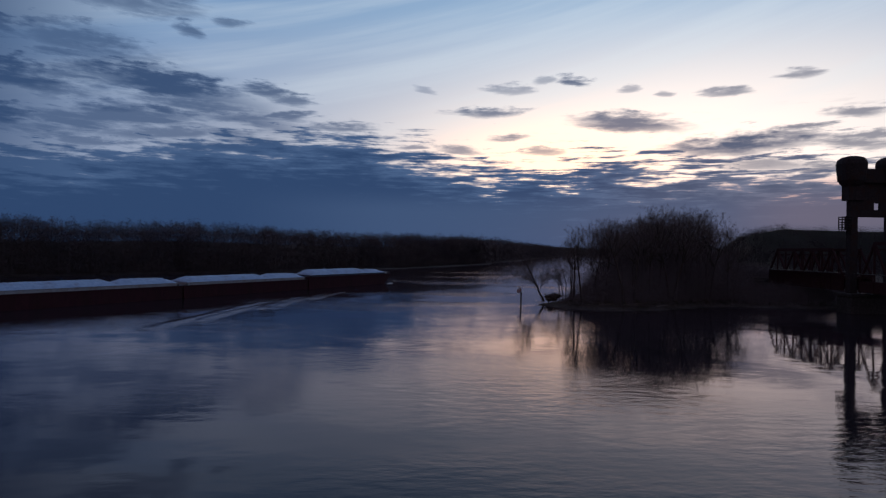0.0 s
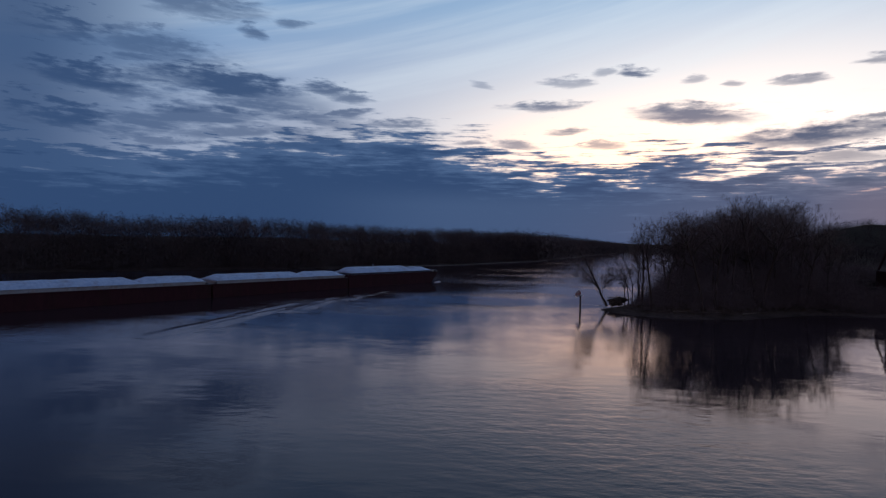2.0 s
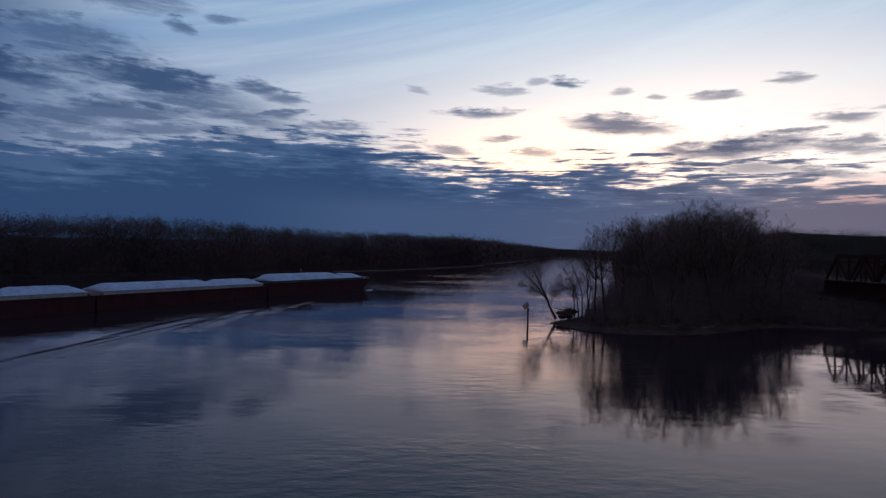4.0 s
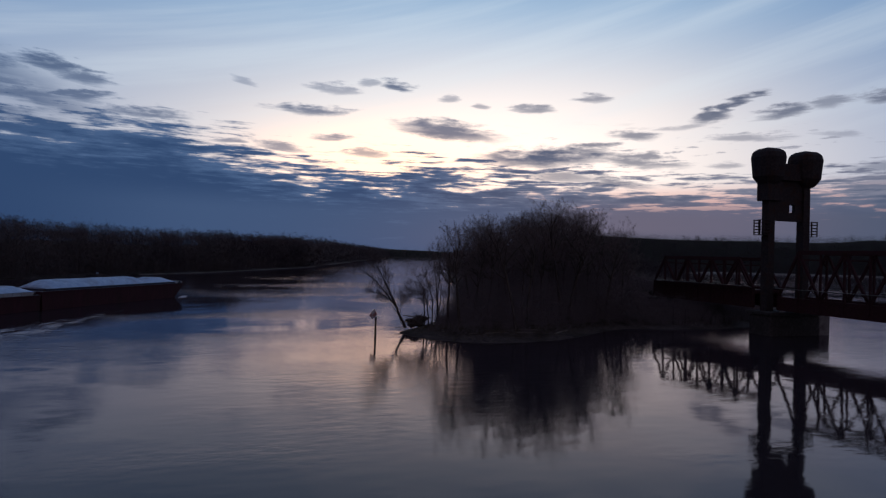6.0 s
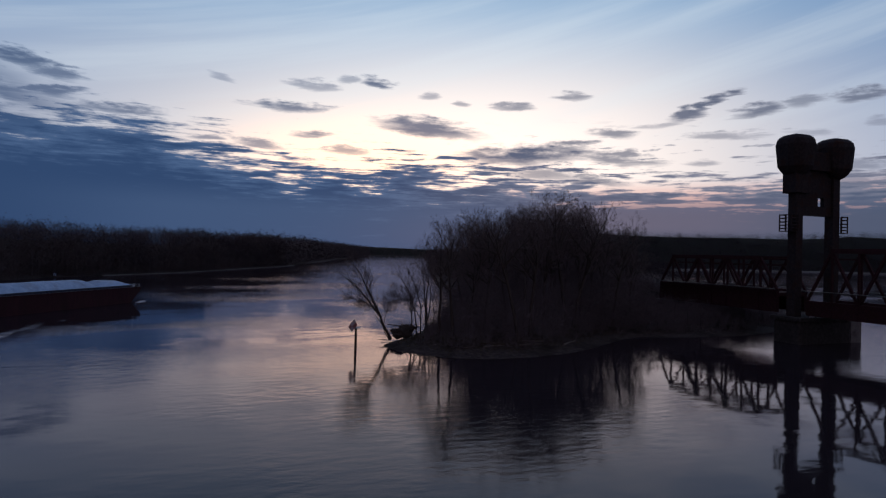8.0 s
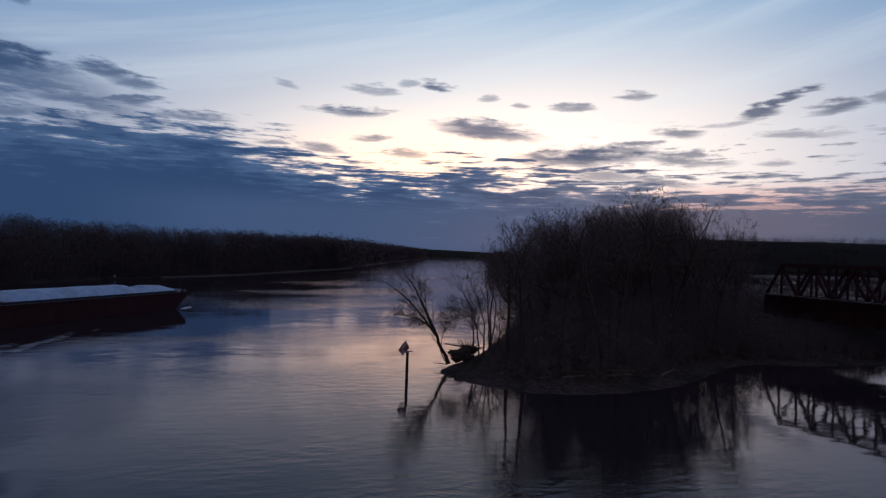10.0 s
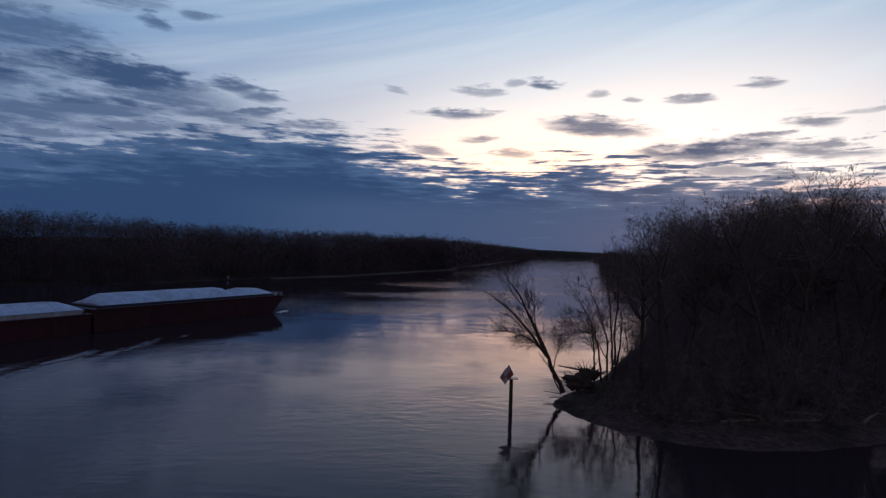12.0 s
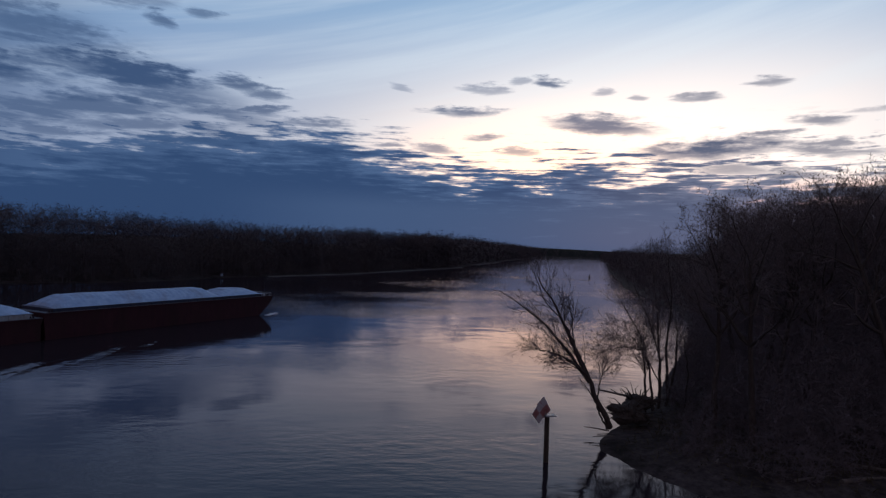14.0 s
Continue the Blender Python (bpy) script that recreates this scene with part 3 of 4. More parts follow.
for px_, py_ in spots:
    row = px_ - (py_ - 188) * 0.45
    want = (float(np.interp(row, [40, 44, 50, 56, 60, 65, 70, 74, 79, 83, 86, 90, 94], [19, 23.8, 25.6, 26.2, 27.2, 29.2, 30.5, 31, 30.6, 28.5, 26.5, 24, 20])) + 0.085 * (py_ - 188)) * rng.uniform(0.90, 1.03)
    k = rng.integers(len(kinds))
    z = float(land_height(np.array([px_]), np.array([py_]))[0]) - 0.15
    s = want / 28.0
    m = pose(px_, py_, z, 0, 0, rng.uniform(0, 360))
    if k not in [t[0] for t in templates]:
        tree = make_tree("cottonwood_tree", kinds[k], "tall leafless cottonwood tree on the wooded point", group="trees on the point", thin=0.018)
        tree.matrix_basis = m @ Matrix.Diagonal((s, s, s, 1))
        templates.append((k, tree))
    else:
        src = dict(templates)[k]
        old = src.scale.copy()
        src.scale = (s, s, s)
        copy_thing(src, m)
        src.scale = old

# thicket below the trees
rng = np.random.default_rng(11)
n = 5200
bx, by = rng.uniform(33, 150, n * 4), rng.uniform(164, 262, n * 4)
dep = inside_depth(bx, by, POINT_SHORE)
keep = (dep > np.where(by > 187, 0.8, np.where(bx < 80, 4.6, 3.0))) & (bx > 39.0 + (by - 185) * 0.45)
bx, by, dep = bx[keep][:n], by[keep][:n], dep[keep][:n]
bz = land_height(bx, by) - 0.1
full = np.clip((bx - 35.5 - (by - 185) * 0.45) / 15, 0.3, 1) * np.clip(np.where((by > 187) | (bx > 80), dep, dep - 2.5) / np.where(by > 187, 3, np.where(bx > 80, 8, 12)), 0.22, 1) * np.where(bx > 88 + (by - 176) * 0.35, np.clip(1 - (bx - 88 - (by - 176) * 0.35) / 12, 0.36, 1), 1)
brow = bx - (by - 188) * 0.45
hgt = rng.uniform(0.32, 1.0, len(bx)) * (15.5 + np.interp(brow, [44, 54, 62, 73, 83, 91], [0.5, 2, 3.5, 4.5, 3, 0]) * np.clip(full * 3 - 2, 0, 1)) * full
root = np.stack([bx, by, bz], 1)
tipv = root + np.stack([rng.normal(0, 0.22, len(bx)) * hgt, rng.normal(0, 0.22, len(bx)) * hgt, hgt], 1)
mid = (root + tipv) / 2 + rng.normal(0, 0.09, (len(bx), 3)) * hgt[:, None]
B0, B1, BW = [], [], []
for _ in range(36):
    f = rng.uniform(0.04, 1.0, (len(bx), 1))
    a = np.where(f < 0.5, root + (mid - root) * f * 2, mid + (tipv - mid) * (f * 2 - 1))
    ln_ = np.minimum(hgt, 7.5)
    e = a + np.stack([rng.normal(0, 0.24, len(bx)) * ln_, rng.normal(0, 0.24, len(bx)) * ln_, rng.normal(0.08, 0.16, len(bx)) * ln_], 1)
    B0.append(a), B1.append(e), BW.append(np.full(len(bx), 0.017))
    for _ in range(3):
        a2 = a + (e - a) * rng.uniform(0.2, 1.1, (len(bx), 1))
        B0.append(a2), B1.append(a2 + rng.normal(0, 0.085, (len(bx), 3)) * ln_[:, None]), BW.append(np.full(len(bx), 0.021))
r_ = 0.0022 * hgt + 0.006
thicket = quads_mesh("undergrowth", *merge(prisms(root, mid, r_, r_ * 0.7, 3), prisms(mid, tipv, r_ * 0.7, np.full(len(bx), 0.012), 3), blades(rng, np.concatenate(B0), np.concatenate(B1), np.concatenate(BW))), BRUSH)
tagged(thicket, label="dense bare willow thicket under the trees", category="undergrowth", kind="stuff")


# leaf litter, dead grass and small sticks on the open mud
rng = np.random.default_rng(21)
lx, ly = rng.uniform(28, 84, 26000), rng.uniform(160, 196, 26000)
ld = inside_depth(lx, ly, POINT_SHORE)
ok = (ld > 0.5) & (rng.uniform(0, 1, len(lx)) < np.clip(ld / 9, 0.12, 1))
lx, ly = lx[ok], ly[ok]
lp = np.stack([lx, ly, land_height(lx, ly) + 0.02], 1)
stand = rng.uniform(0, 1, len(lx)) < 0.45
dirn = np.stack([rng.normal(0, 0.35, len(lx)), rng.normal(0, 0.35, len(lx)), np.where(stand, rng.uniform(0.2, 0.8, len(lx)), rng.uniform(0.0, 0.08, len(lx)))], 1)
litter = quads_mesh("leaf_litter", *blades(rng, lp, lp + dirn, rng.uniform(0.015, 0.05, len(lx))), BUDS)
tagged(litter, label="dead grass and sticks strewn over the muddy shore", category="litter", kind="stuff")


# far woods along both banks
def far_tree(rng, many, fine_):
    """Rounded leafless crown: limbs that fan out to a full dome, each ending in a spray of fine twigs, brush round its foot."""
    p0, p1, w = [], [], []
    for k in range(many):
        u = rng.normal(0, 1, 3)
        u /= np.linalg.norm(u)
        r = rng.uniform(0.35, 1.0) ** 0.4
        e = np.array([u[0] * 0.18 * r, u[1] * 0.18 * r, 0.60 + u[2] * (0.35 if u[2] > 0 else 0.45) * r])
        if k % 3 == 0:
            e = np.array([rng.normal(0, 0.14), rng.normal(0, 0.14), rng.uniform(0.01, 0.32)])
        a = np.array([e[0] * 0.3, e[1] * 0.3, max(e[2] - rng.uniform(0.06, 0.16), 0.02)])
        p0.append(a), p1.append(e), w.append(0.0022)
        for _ in range(fine_):
            b0 = e + rng.normal(0, 0.026, 3)
            t = u * 0.007 + rng.normal(0, 0.009, 3)
            p0.append(b0 - t), p1.append(b0 + t), w.append(rng.uniform(0.0015, 0.003) * (1 if fine_ > 4 else 2.4))
    return merge(prisms([(0, 0, 0)], [(0, 0, 0.5)], [0.006], [0.003], 3), blades(rng, np.array(p0), np.array(p1), np.array(w)))


def woods(name, poly_fn, count, lo, hi, xr, yr, seed, label, wide_in=90.0, many=24, fine_=6, stuff_of=None):
    rng = np.random.default_rng(seed)
    x, y = rng.uniform(*xr, count * 30), rng.uniform(*yr, count * 30)
    d = poly_fn(x, y)
    keep = (d > 1.5) & (rng.uniform(0, 1, len(x)) < np.exp(-np.maximum(d - 4, 0) / wide_in))
    x, y = x[keep][:count], y[keep][:count]
    dd = d[keep][:count]
    z = land_height(x, y) - 0.3
    tall = 1.0 + 0.05 * np.sin(x * 0.021 + 2 * np.sin(y * 0.013)) + 0.04 * np.sin(y * 0.05 + x * 0.03)
    tall *= np.clip(0.45 + dd / 18, 0.45, 1.0)
    shapes = [far_tree(rng, many, fine_) for k in range(7)]
    V, Q, off = [], [], 0
    pick = rng.integers(0, 7, len(x))
    for k, (sv, sq) in enumerate(shapes):
        sel = pick == k
        m_ = int(sel.sum())
        if not m_:
            continue
        hh = rng.uniform(lo, hi, m_) * tall[sel]
        th = rng.uniform(0, 2 * np.pi, m_)
        c, s_ = np.cos(th)[:, None], np.sin(th)[:, None]
        w_ = rng.uniform(1.2, 1.7, m_)[:, None] * (1.0 if fine_ > 4 else 2.0)
        vx = (sv[None, :, 0] * c - sv[None, :, 1] * s_) * hh[:, None] * w_ + x[sel][:, None]
        vy = (sv[None, :, 0] * s_ + sv[None, :, 1] * c) * hh[:, None] * w_ + y[sel][:, None]
        vz = sv[None, :, 2] * hh[:, None] + z[sel][:, None]
        V.append(np.stack([vx, vy, vz], -1).reshape(-1, 3))
        Q.append(np.where(sq[None] < 0, -1, sq[None] + (np.arange(m_) * len(sv))[:, None, None] + off).reshape(-1, 4))
        off += m_ * len(sv)
    ob = quads_mesh(name, np.concatenate(V), np.concatenate(Q), stuff_of or FOREST, smooth=True)
    return tagged(ob, label=label, category="woods", kind="stuff")


LD = lambda x, y: inside_depth(x, y, LEFT_SHORE)
PD = lambda x, y: inside_depth(x, y, POINT_SHORE)
FD = lambda x, y: inside_depth(x, y, FAR_LAND)
woods("far_woods", LD, 1750, 28.6, 31.2, (-520, 60), (120, 740), 1, "dark leafless woods along the far river bank", 34, 38, 14)
woods("far_woods", LD, 950, 33, 39, (-60, 560), (680, 2500), 2, "dark leafless woods upstream on the far bank", 40, 38, 4)
woods("far_woods", lambda x, y: np.where(x < 110 + (y - 250) * 0.36, PD(x, y), -1), 1150, 22, 28, (60, 760), (225, 2400), 3, "dark leafless woods upstream behind the point", 30, 34, 8)
# same leafless trees as the other woods, in the darkened colour
woods("far_woods", lambda x, y: np.where(x > 330 + (y - 700) * 0.42, np.where(PD(x, y) < 430, PD(x, y), -1), -1), 4600, 11, 15, (330, 1500), (300, 1500), 4, "dark wooded hillside across the side channel", 300, 22, 4, SHADED_WOODS)
woods("far_woods", FD, 700, 17, 24, (-200, 1500), (2440, 2600), 6, "distant woods where the river bends away", 60, 16, 3)
woods("far_woods", lambda x, y: np.where(x > 95, PD(x, y), -1), 420, 6, 11, (95, 330), (176, 520), 8, "low dark scrub on the bank behind the bridge", 25, 24, 6, SHADED_WOODS)

# sand bar along the far bank
sx_, sy_ = np.array([-70, -50, -35, 46, 60]), np.array([449, 478, 500, 688, 730])
tt = np.linspace(0, 1, 90)
cx_, cy_ = np.interp(tt * 4, range(5), sx_), np.interp(tt * 4, range(5), sy_)
wd = np.maximum(1.3 + 1.5 * np.sin(tt * 23) + 0.8 * np.sin(tt * 61), 0.05)
prof = [(-1.0, -0.25), (-0.35, 0.22), (0.4, 0.3), (1.3, -0.1)]
V = np.concatenate([np.stack([cx_ - o * wd, cy_ + o * wd * 0.4, np.full(90, z)], -1) for o, z in prof])
k_ = np.arange(89)
Q = np.concatenate([np.stack([k_ + r * 90, k_ + 1 + r * 90, k_ + 1 + (r + 1) * 90, k_ + (r + 1) * 90], -1) for r in range(3)])
tagged(quads_mesh("sand_bar", V, Q, SAND, smooth=True), label="narrow pale sand bar at the foot of the far woods", category="sand bar", kind="structure")

sx_, sy_ = np.array([86, 96, 110, 132, 150]), np.array([838, 880, 938, 1010, 1085])
cx_, cy_ = np.interp(tt * 4, range(5), sx_), np.interp(tt * 4, range(5), sy_)
wd = np.maximum(0.8 + 1.8 * np.sin(tt * 19) + 1.0 * np.sin(tt * 47), 0.05)
V = np.concatenate([np.stack([cx_ - o * wd, cy_ + o * wd * 0.4, np.full(90, z)], -1) for o, z in prof])
tagged(quads_mesh("sand_bar", V, Q, SAND, smooth=True), label="broken pale sand bar farther up the far bank", category="sand bar", kind="structure")

# pale beach across the side channel
bxs, bys = np.array([590, 680, 790, 930, 1120]), np.array([760, 812, 800, 770, 600])
cx_, cy_ = np.interp(tt * 4, range(5), bxs), np.interp(tt * 4, range(5), bys)
wd = 2.4 + 1.3 * np.sin(tt * 31) + 0.8 * np.sin(tt * 83)
V = np.concatenate([np.stack([cx_ + o * wd * 0.5, cy_ + o * wd, np.full(90, z)], -1) for o, z in ((-1.2, -0.3), (-0.4, 0.5), (0.8, 1.9), (1.8, 0.8))])
tagged(quads_mesh("sand_bar", V, Q, SAND, smooth=True), label="pale beach under the hill across the side channel", category="sand bar", kind="structure")

# bare leaning tree and its neighbours on the tip
def stem_tree(rng, stems, droop=0.0, density=1.0, reach=3.6):
    """Segments of a bare tree whose main stems follow given lines: (points, thick, thin, where branching starts)."""
    seg = []

    def twig(p, d, length, r, level):
        k = (4, 3, 2)[level - 2]
        for i in range(k):
            d = d + rng.normal(0, 0.12, 3)
            d[2] += 0.05 - droop
            d = d / np.linalg.norm(d)
            q = p + d * length / k
            seg.append((*p, *q, r * (1 - 0.6 * i / k), r * (1 - 0.6 * (i + 1) / k), level))
            if level < 4:
                for _ in range(rng.integers(1, 4) if level == 2 else 2):
                    u = np.cross(d, rng.normal(0, 1, 3))
                    u /= np.linalg.norm(u) + 1e-9
                    a = rng.uniform(0.4, 0.8)
                    twig(p + (q - p) * rng.uniform(0.2, 1), d * math.cos(a) + u * math.sin(a), length * rng.uniform(0.4, 0.65), r * 0.55, level + 1)
            p = q

    for pts, ra, rb, start in stems:
        P = np.array(pts, float)
        n_ = 14
        f = np.linspace(0, len(P) - 1, n_ + 1)
        C = np.stack([np.interp(f, range(len(P)), P[:, c]) for c in range(3)], 1)
        C[1:-1] += rng.normal(0, 0.05, (n_ - 1, 3))
        rad = np.linspace(ra, rb, n_ + 1)
        for i in range(n_):
            seg.append((*C[i], *C[i + 1], rad[i], rad[i + 1], 0))
            if i / n_ < start:
                continue
            d = (C[i + 1] - C[i]) / np.linalg.norm(C[i + 1] - C[i])
            for _ in range(rng.poisson(1.5 * density)):
                u = np.cross(d, rng.normal(0, 1, 3))
                u /= np.linalg.norm(u) + 1e-9
                a = rng.uniform(0.4, 0.95)
                twig(C[i], d * math.cos(a) + u * math.sin(a), reach * rng.uniform(0.5, 1.0) * (1.1 - 0.45 * i / n_), max(rad[i] * 0.45, 0.03), 2)
        twig(C[-1], (C[-1] - C[-2]) / np.linalg.norm(C[-1] - C[-2]), reach * 0.5, rb, 2)
    return np.array(seg)


rng = np.random.default_rng(3)
seg = stem_tree(rng, [
    ([(0, 0, -0.3), (-1.5, 0, 2.8), (-3.0, 0.1, 6.0), (-4.6, 0.3, 9.2), (-5.6, 0.5, 11.6), (-7.6, 0.4, 14.6)], 0.30, 0.05, 0.30),
    ([(-2.2, 0, 4.2), (-4.4, -0.2, 7.2), (-7.2, -0.5, 10.2), (-10.6, -0.6, 12.6)], 0.19, 0.04, 0.2),
    ([(-2.5, 0, 5.0), (-5.4, -1.0, 7.0), (-8.2, -1.6, 7.8)], 0.13, 0.03, 0.25),
    ([(-1.3, 0, 2.6), (-0.8, 0.8, 4.6), (0.6, 1.2, 6.2)], 0.08, 0.02, 0.3),
    ([(0.25, 0.2, -0.3), (-1.6, 0.4, 3.4), (-3.6, 0.9, 8.0), (-4.2, 1.2, 12.0)], 0.18, 0.03, 0.45),
    ([(-3.6, 0.2, 7.2), (-4.2, 0.9, 9.4), (-6.8, 1.0, 12.2), (-7.8, 1.1, 14.9)], 0.09, 0.03, 0.2)], droop=0.03, density=1.0, reach=4.0)
t_ = make_tree("leaning_tree", seg, "bare forked tree leaning out over the water from the bank", thin=0.017)
t_.matrix_basis = pose(31.6, 182, 0.9)
seg = stem_tree(rng, [([(0, 0, -0.2), (-0.9, 0, 1.6), (-1.7, 0, 3.2)], 0.11, 0.06, 2.0)])
t_ = make_tree("snag", seg, "broken stump of a stem leaning from the bank", category="snag", thin=0.013)
t_.matrix_basis = pose(31.2, 181.6, 0.8)
TIP = [
    (37.8, 188.4, [([(0, 0, -0.3), (-0.2, 0, 4.0), (-0.5, 0, 7.4)], 0.16, 0.09, 0.55), ([(-0.5, 0, 7.3), (-2.6, -0.2, 7.6), (-4.6, -0.3, 7.2)], 0.09, 0.03, 0.1)]),
    (39.3, 190.0, [([(0, 0, -0.3), (-0.5, 0, 4.5), (-1.9, 0.1, 9.0), (-4.6, 0.2, 13.2)], 0.17, 0.03, 0.3)]),
    (40.2, 190.8, [([(0, 0, -0.3), (0.2, 0, 5.0), (-1.0, 0.1, 9.5), (-3.2, 0.2, 14.2)], 0.18, 0.03, 0.35), ([(0.1, 0, 3.0), (-2.0, 0, 6.5), (-3.8, 0, 8.6)], 0.09, 0.02, 0.3)]),
    (41.4, 191.6, [([(0, 0, -0.3), (1.0, 0, 4.5), (1.3, 0.1, 9.0), (-0.8, 0.2, 15.0)], 0.19, 0.03, 0.35)]),
    (43.0, 194.5, [([(0, 0, -0.3), (-0.4, 0, 6.0), (0.2, 0.1, 12.0), (-0.6, 0.2, 19.0)], 0.22, 0.03, 0.35)]),
    (42.0, 188.0, [([(0, 0, -0.3), (0.3, 0, 4.0), (-0.3, 0.1, 8.0)], 0.12, 0.03, 0.3)]),
    (44.5, 200.5, [([(0, 0, -0.3), (-0.3, 0, 6.0), (-0.8, 0.1, 12.0), (-1.6, 0.2, 18.0)], 0.2, 0.03, 0.35)]),
]
for x, y, stems in TIP:
    t_ = make_tree("bare_tree", stem_tree(rng, stems, droop=0.05, density=1.35, reach=4.4), "slender bare tree on the tip of the point", group="bare trees on the tip", thin=0.017)
    t_.matrix_basis = pose(x, y, float(land_height(np.array([x]), np.array([y]))[0]))

# washed-up wood on the tip
def root_wad(x, y, z, size, seed):
    rng = np.random.default_rng(seed)
    base = empty("root_wad", x, y, z, label="dark upturned root mass with broken branches washed onto the tip", category="driftwood")
    bm = bmesh.new()
    bmesh.ops.create_icosphere(bm, subdivisions=4, radius=size)
    for v in bm.verts:
        n_ = noise.fractal(v.co * 1.1 + Vector((seed, 0, 0)), 0.9, 2.1, 4)
        v.co = Vector((v.co.x * 1.5, v.co.y * 1.1, v.co.z * 0.85)) * (1 + 0.42 * n_)
    part("root_ball", bm, BARK, base)
    for k in range(26):
        a, e = rng.uniform(0, 2 * math.pi), rng.uniform(-0.1, 1.1)
        d = Vector((math.cos(a) * math.cos(e), math.sin(a) * math.cos(e), math.sin(e)))
        p = Vector((d.x * 1.2, d.y * 0.9, d.z * 0.7)) * size
        bm = bmesh.new()
        q = p + d * rng.uniform(0.4, 1.5) + Vector(rng.normal(0, 0.2, 3))
        rod(bm, p * 0.7, q, 0.09, 0.04, 6)
        rod(bm, q, q + d * 0.5 + Vector(rng.normal(0, 0.3, 3)), 0.04, 0.015, 5)
        part("root", bm, BARK, base)
    return base


root_wad(34.2, 184.2, 1.5, 1.3, 3)
root_wad(36.3, 187.0, 1.9, 1.0, 9)


def log_at(x, y, length, r, yaw, lift=0.0, pitch=0.0):
    bm = bmesh.new()
    rod(bm, (0, 0, 0), (0, length * 0.5, 0.05), r, r * 0.85, 9)
    rod(bm, (0, length * 0.5, 0.05), (0.1, length, 0), r * 0.85, r * 0.5, 9)
    rod(bm, (0, length * 0.6, 0), (0.5, length * 0.8, 0.35), r * 0.4, r * 0.2, 6)
    ob = part("drift_log", bm, LOG)
    ob.matrix_basis = pose(x, y, float(land_height(np.array([x]), np.array([y]))[0]) + r * 0.5 + lift, pitch, 0, yaw)
    return tagged(ob, label="weathered drift log lying on the muddy bank", category="drift log", group="drift logs")


log_at(31.2, 181.0, 2.4, 0.07, 75, 0.5, 4)
log_at(31.4, 180.0, 2.2, 0.06, 98, 0.2)
log_at(38.5, 188.0, 6.0, 0.16, 70, 1.3, 8)
for x, y, ln_, r, yaw in [(41.5, 168.2, 3.6, 0.13, -75), (44.9, 167.8, 4.2, 0.19, -78), (52.1, 168.3, 4.6, 0.2, -80), (50.5, 169.9, 6.0, 0.16, 60), (62.0, 169.5, 6.5, 0.2, -50), (37.0, 171.6, 3.8, 0.12, -40), (58, 170.5, 5.0, 0.15, 80)]:
    log_at(x, y, ln_, r, yaw)


# ---------------------------------------------------------------- day mark
mark = empty("day_mark", 23.4, 174.0, 0, label="timber piling with red and white diamond day boards in the river", category="day mark")
bm = bmesh.new()
rod(bm, (0, 0, -2.5), (0, 0, 3.9), 0.24, 0.2, 14)
part("piling", bm, PILE, mark)
bm = bmesh.new()
rod(bm, (0, 0, 3.9), (0, 0, 4.0), 0.3, 0.3, 14)
box(bm, -0.2, -0.35, 3.95, 0.75, 0.35, 4.05, 0.02)
part("platform", bm, GALV, mark, "galvanised platform")


def dayboard(parent, cx, cy, cz, yaw):
    m = Matrix.Translation((cx, cy, cz)) @ Matrix.Rotation(radians(yaw), 4, "Z") @ Matrix.Rotation(radians(45), 4, "Y")
    bm = bmesh.new()
    box(bm, -0.66, -0.02, -0.66, 0.66, 0.02, 0.66, 0.008)
    bm.transform(m)
    board = part("day_board", bm, BOARD_WHITE, parent, "white diamond board with red corners")
    for sx, sz in ((-1, -1), (1, 1)):
        bm = bmesh.new()
        box(bm, min(0.02 * sx, 0.62 * sx), -0.028, min(0.02 * sz, 0.62 * sz), max(0.02 * sx, 0.62 * sx), 0.028, max(0.02 * sz, 0.62 * sz))
        bm.transform(m)
        part("colour_panel", bm, BOARD_RED, board, "red square")


dayboard(mark, -0.75, -0.35, 4.3, 37)
dayboard(mark, -0.25, 0.3, 4.6, -63)


# pale marker on the far bank
post = empty("bank_marker", -86, 424, float(land_height(np.array([-86.0]), np.array([424.0]))[0]) - 0.2, label="small pale marker board on a post on the far bank", category="marker")
bm = bmesh.new()
rod(bm, (0, 0, 0), (0, 0, 2.2), 0.09, 0.08, 8)
part("post", bm, PILE, post)
bm = bmesh.new()
box(bm, -0.6, -0.03, 1.3, 0.6, 0.03, 2.5, 0.01)
part("board", bm, COVER, post, "pale board")


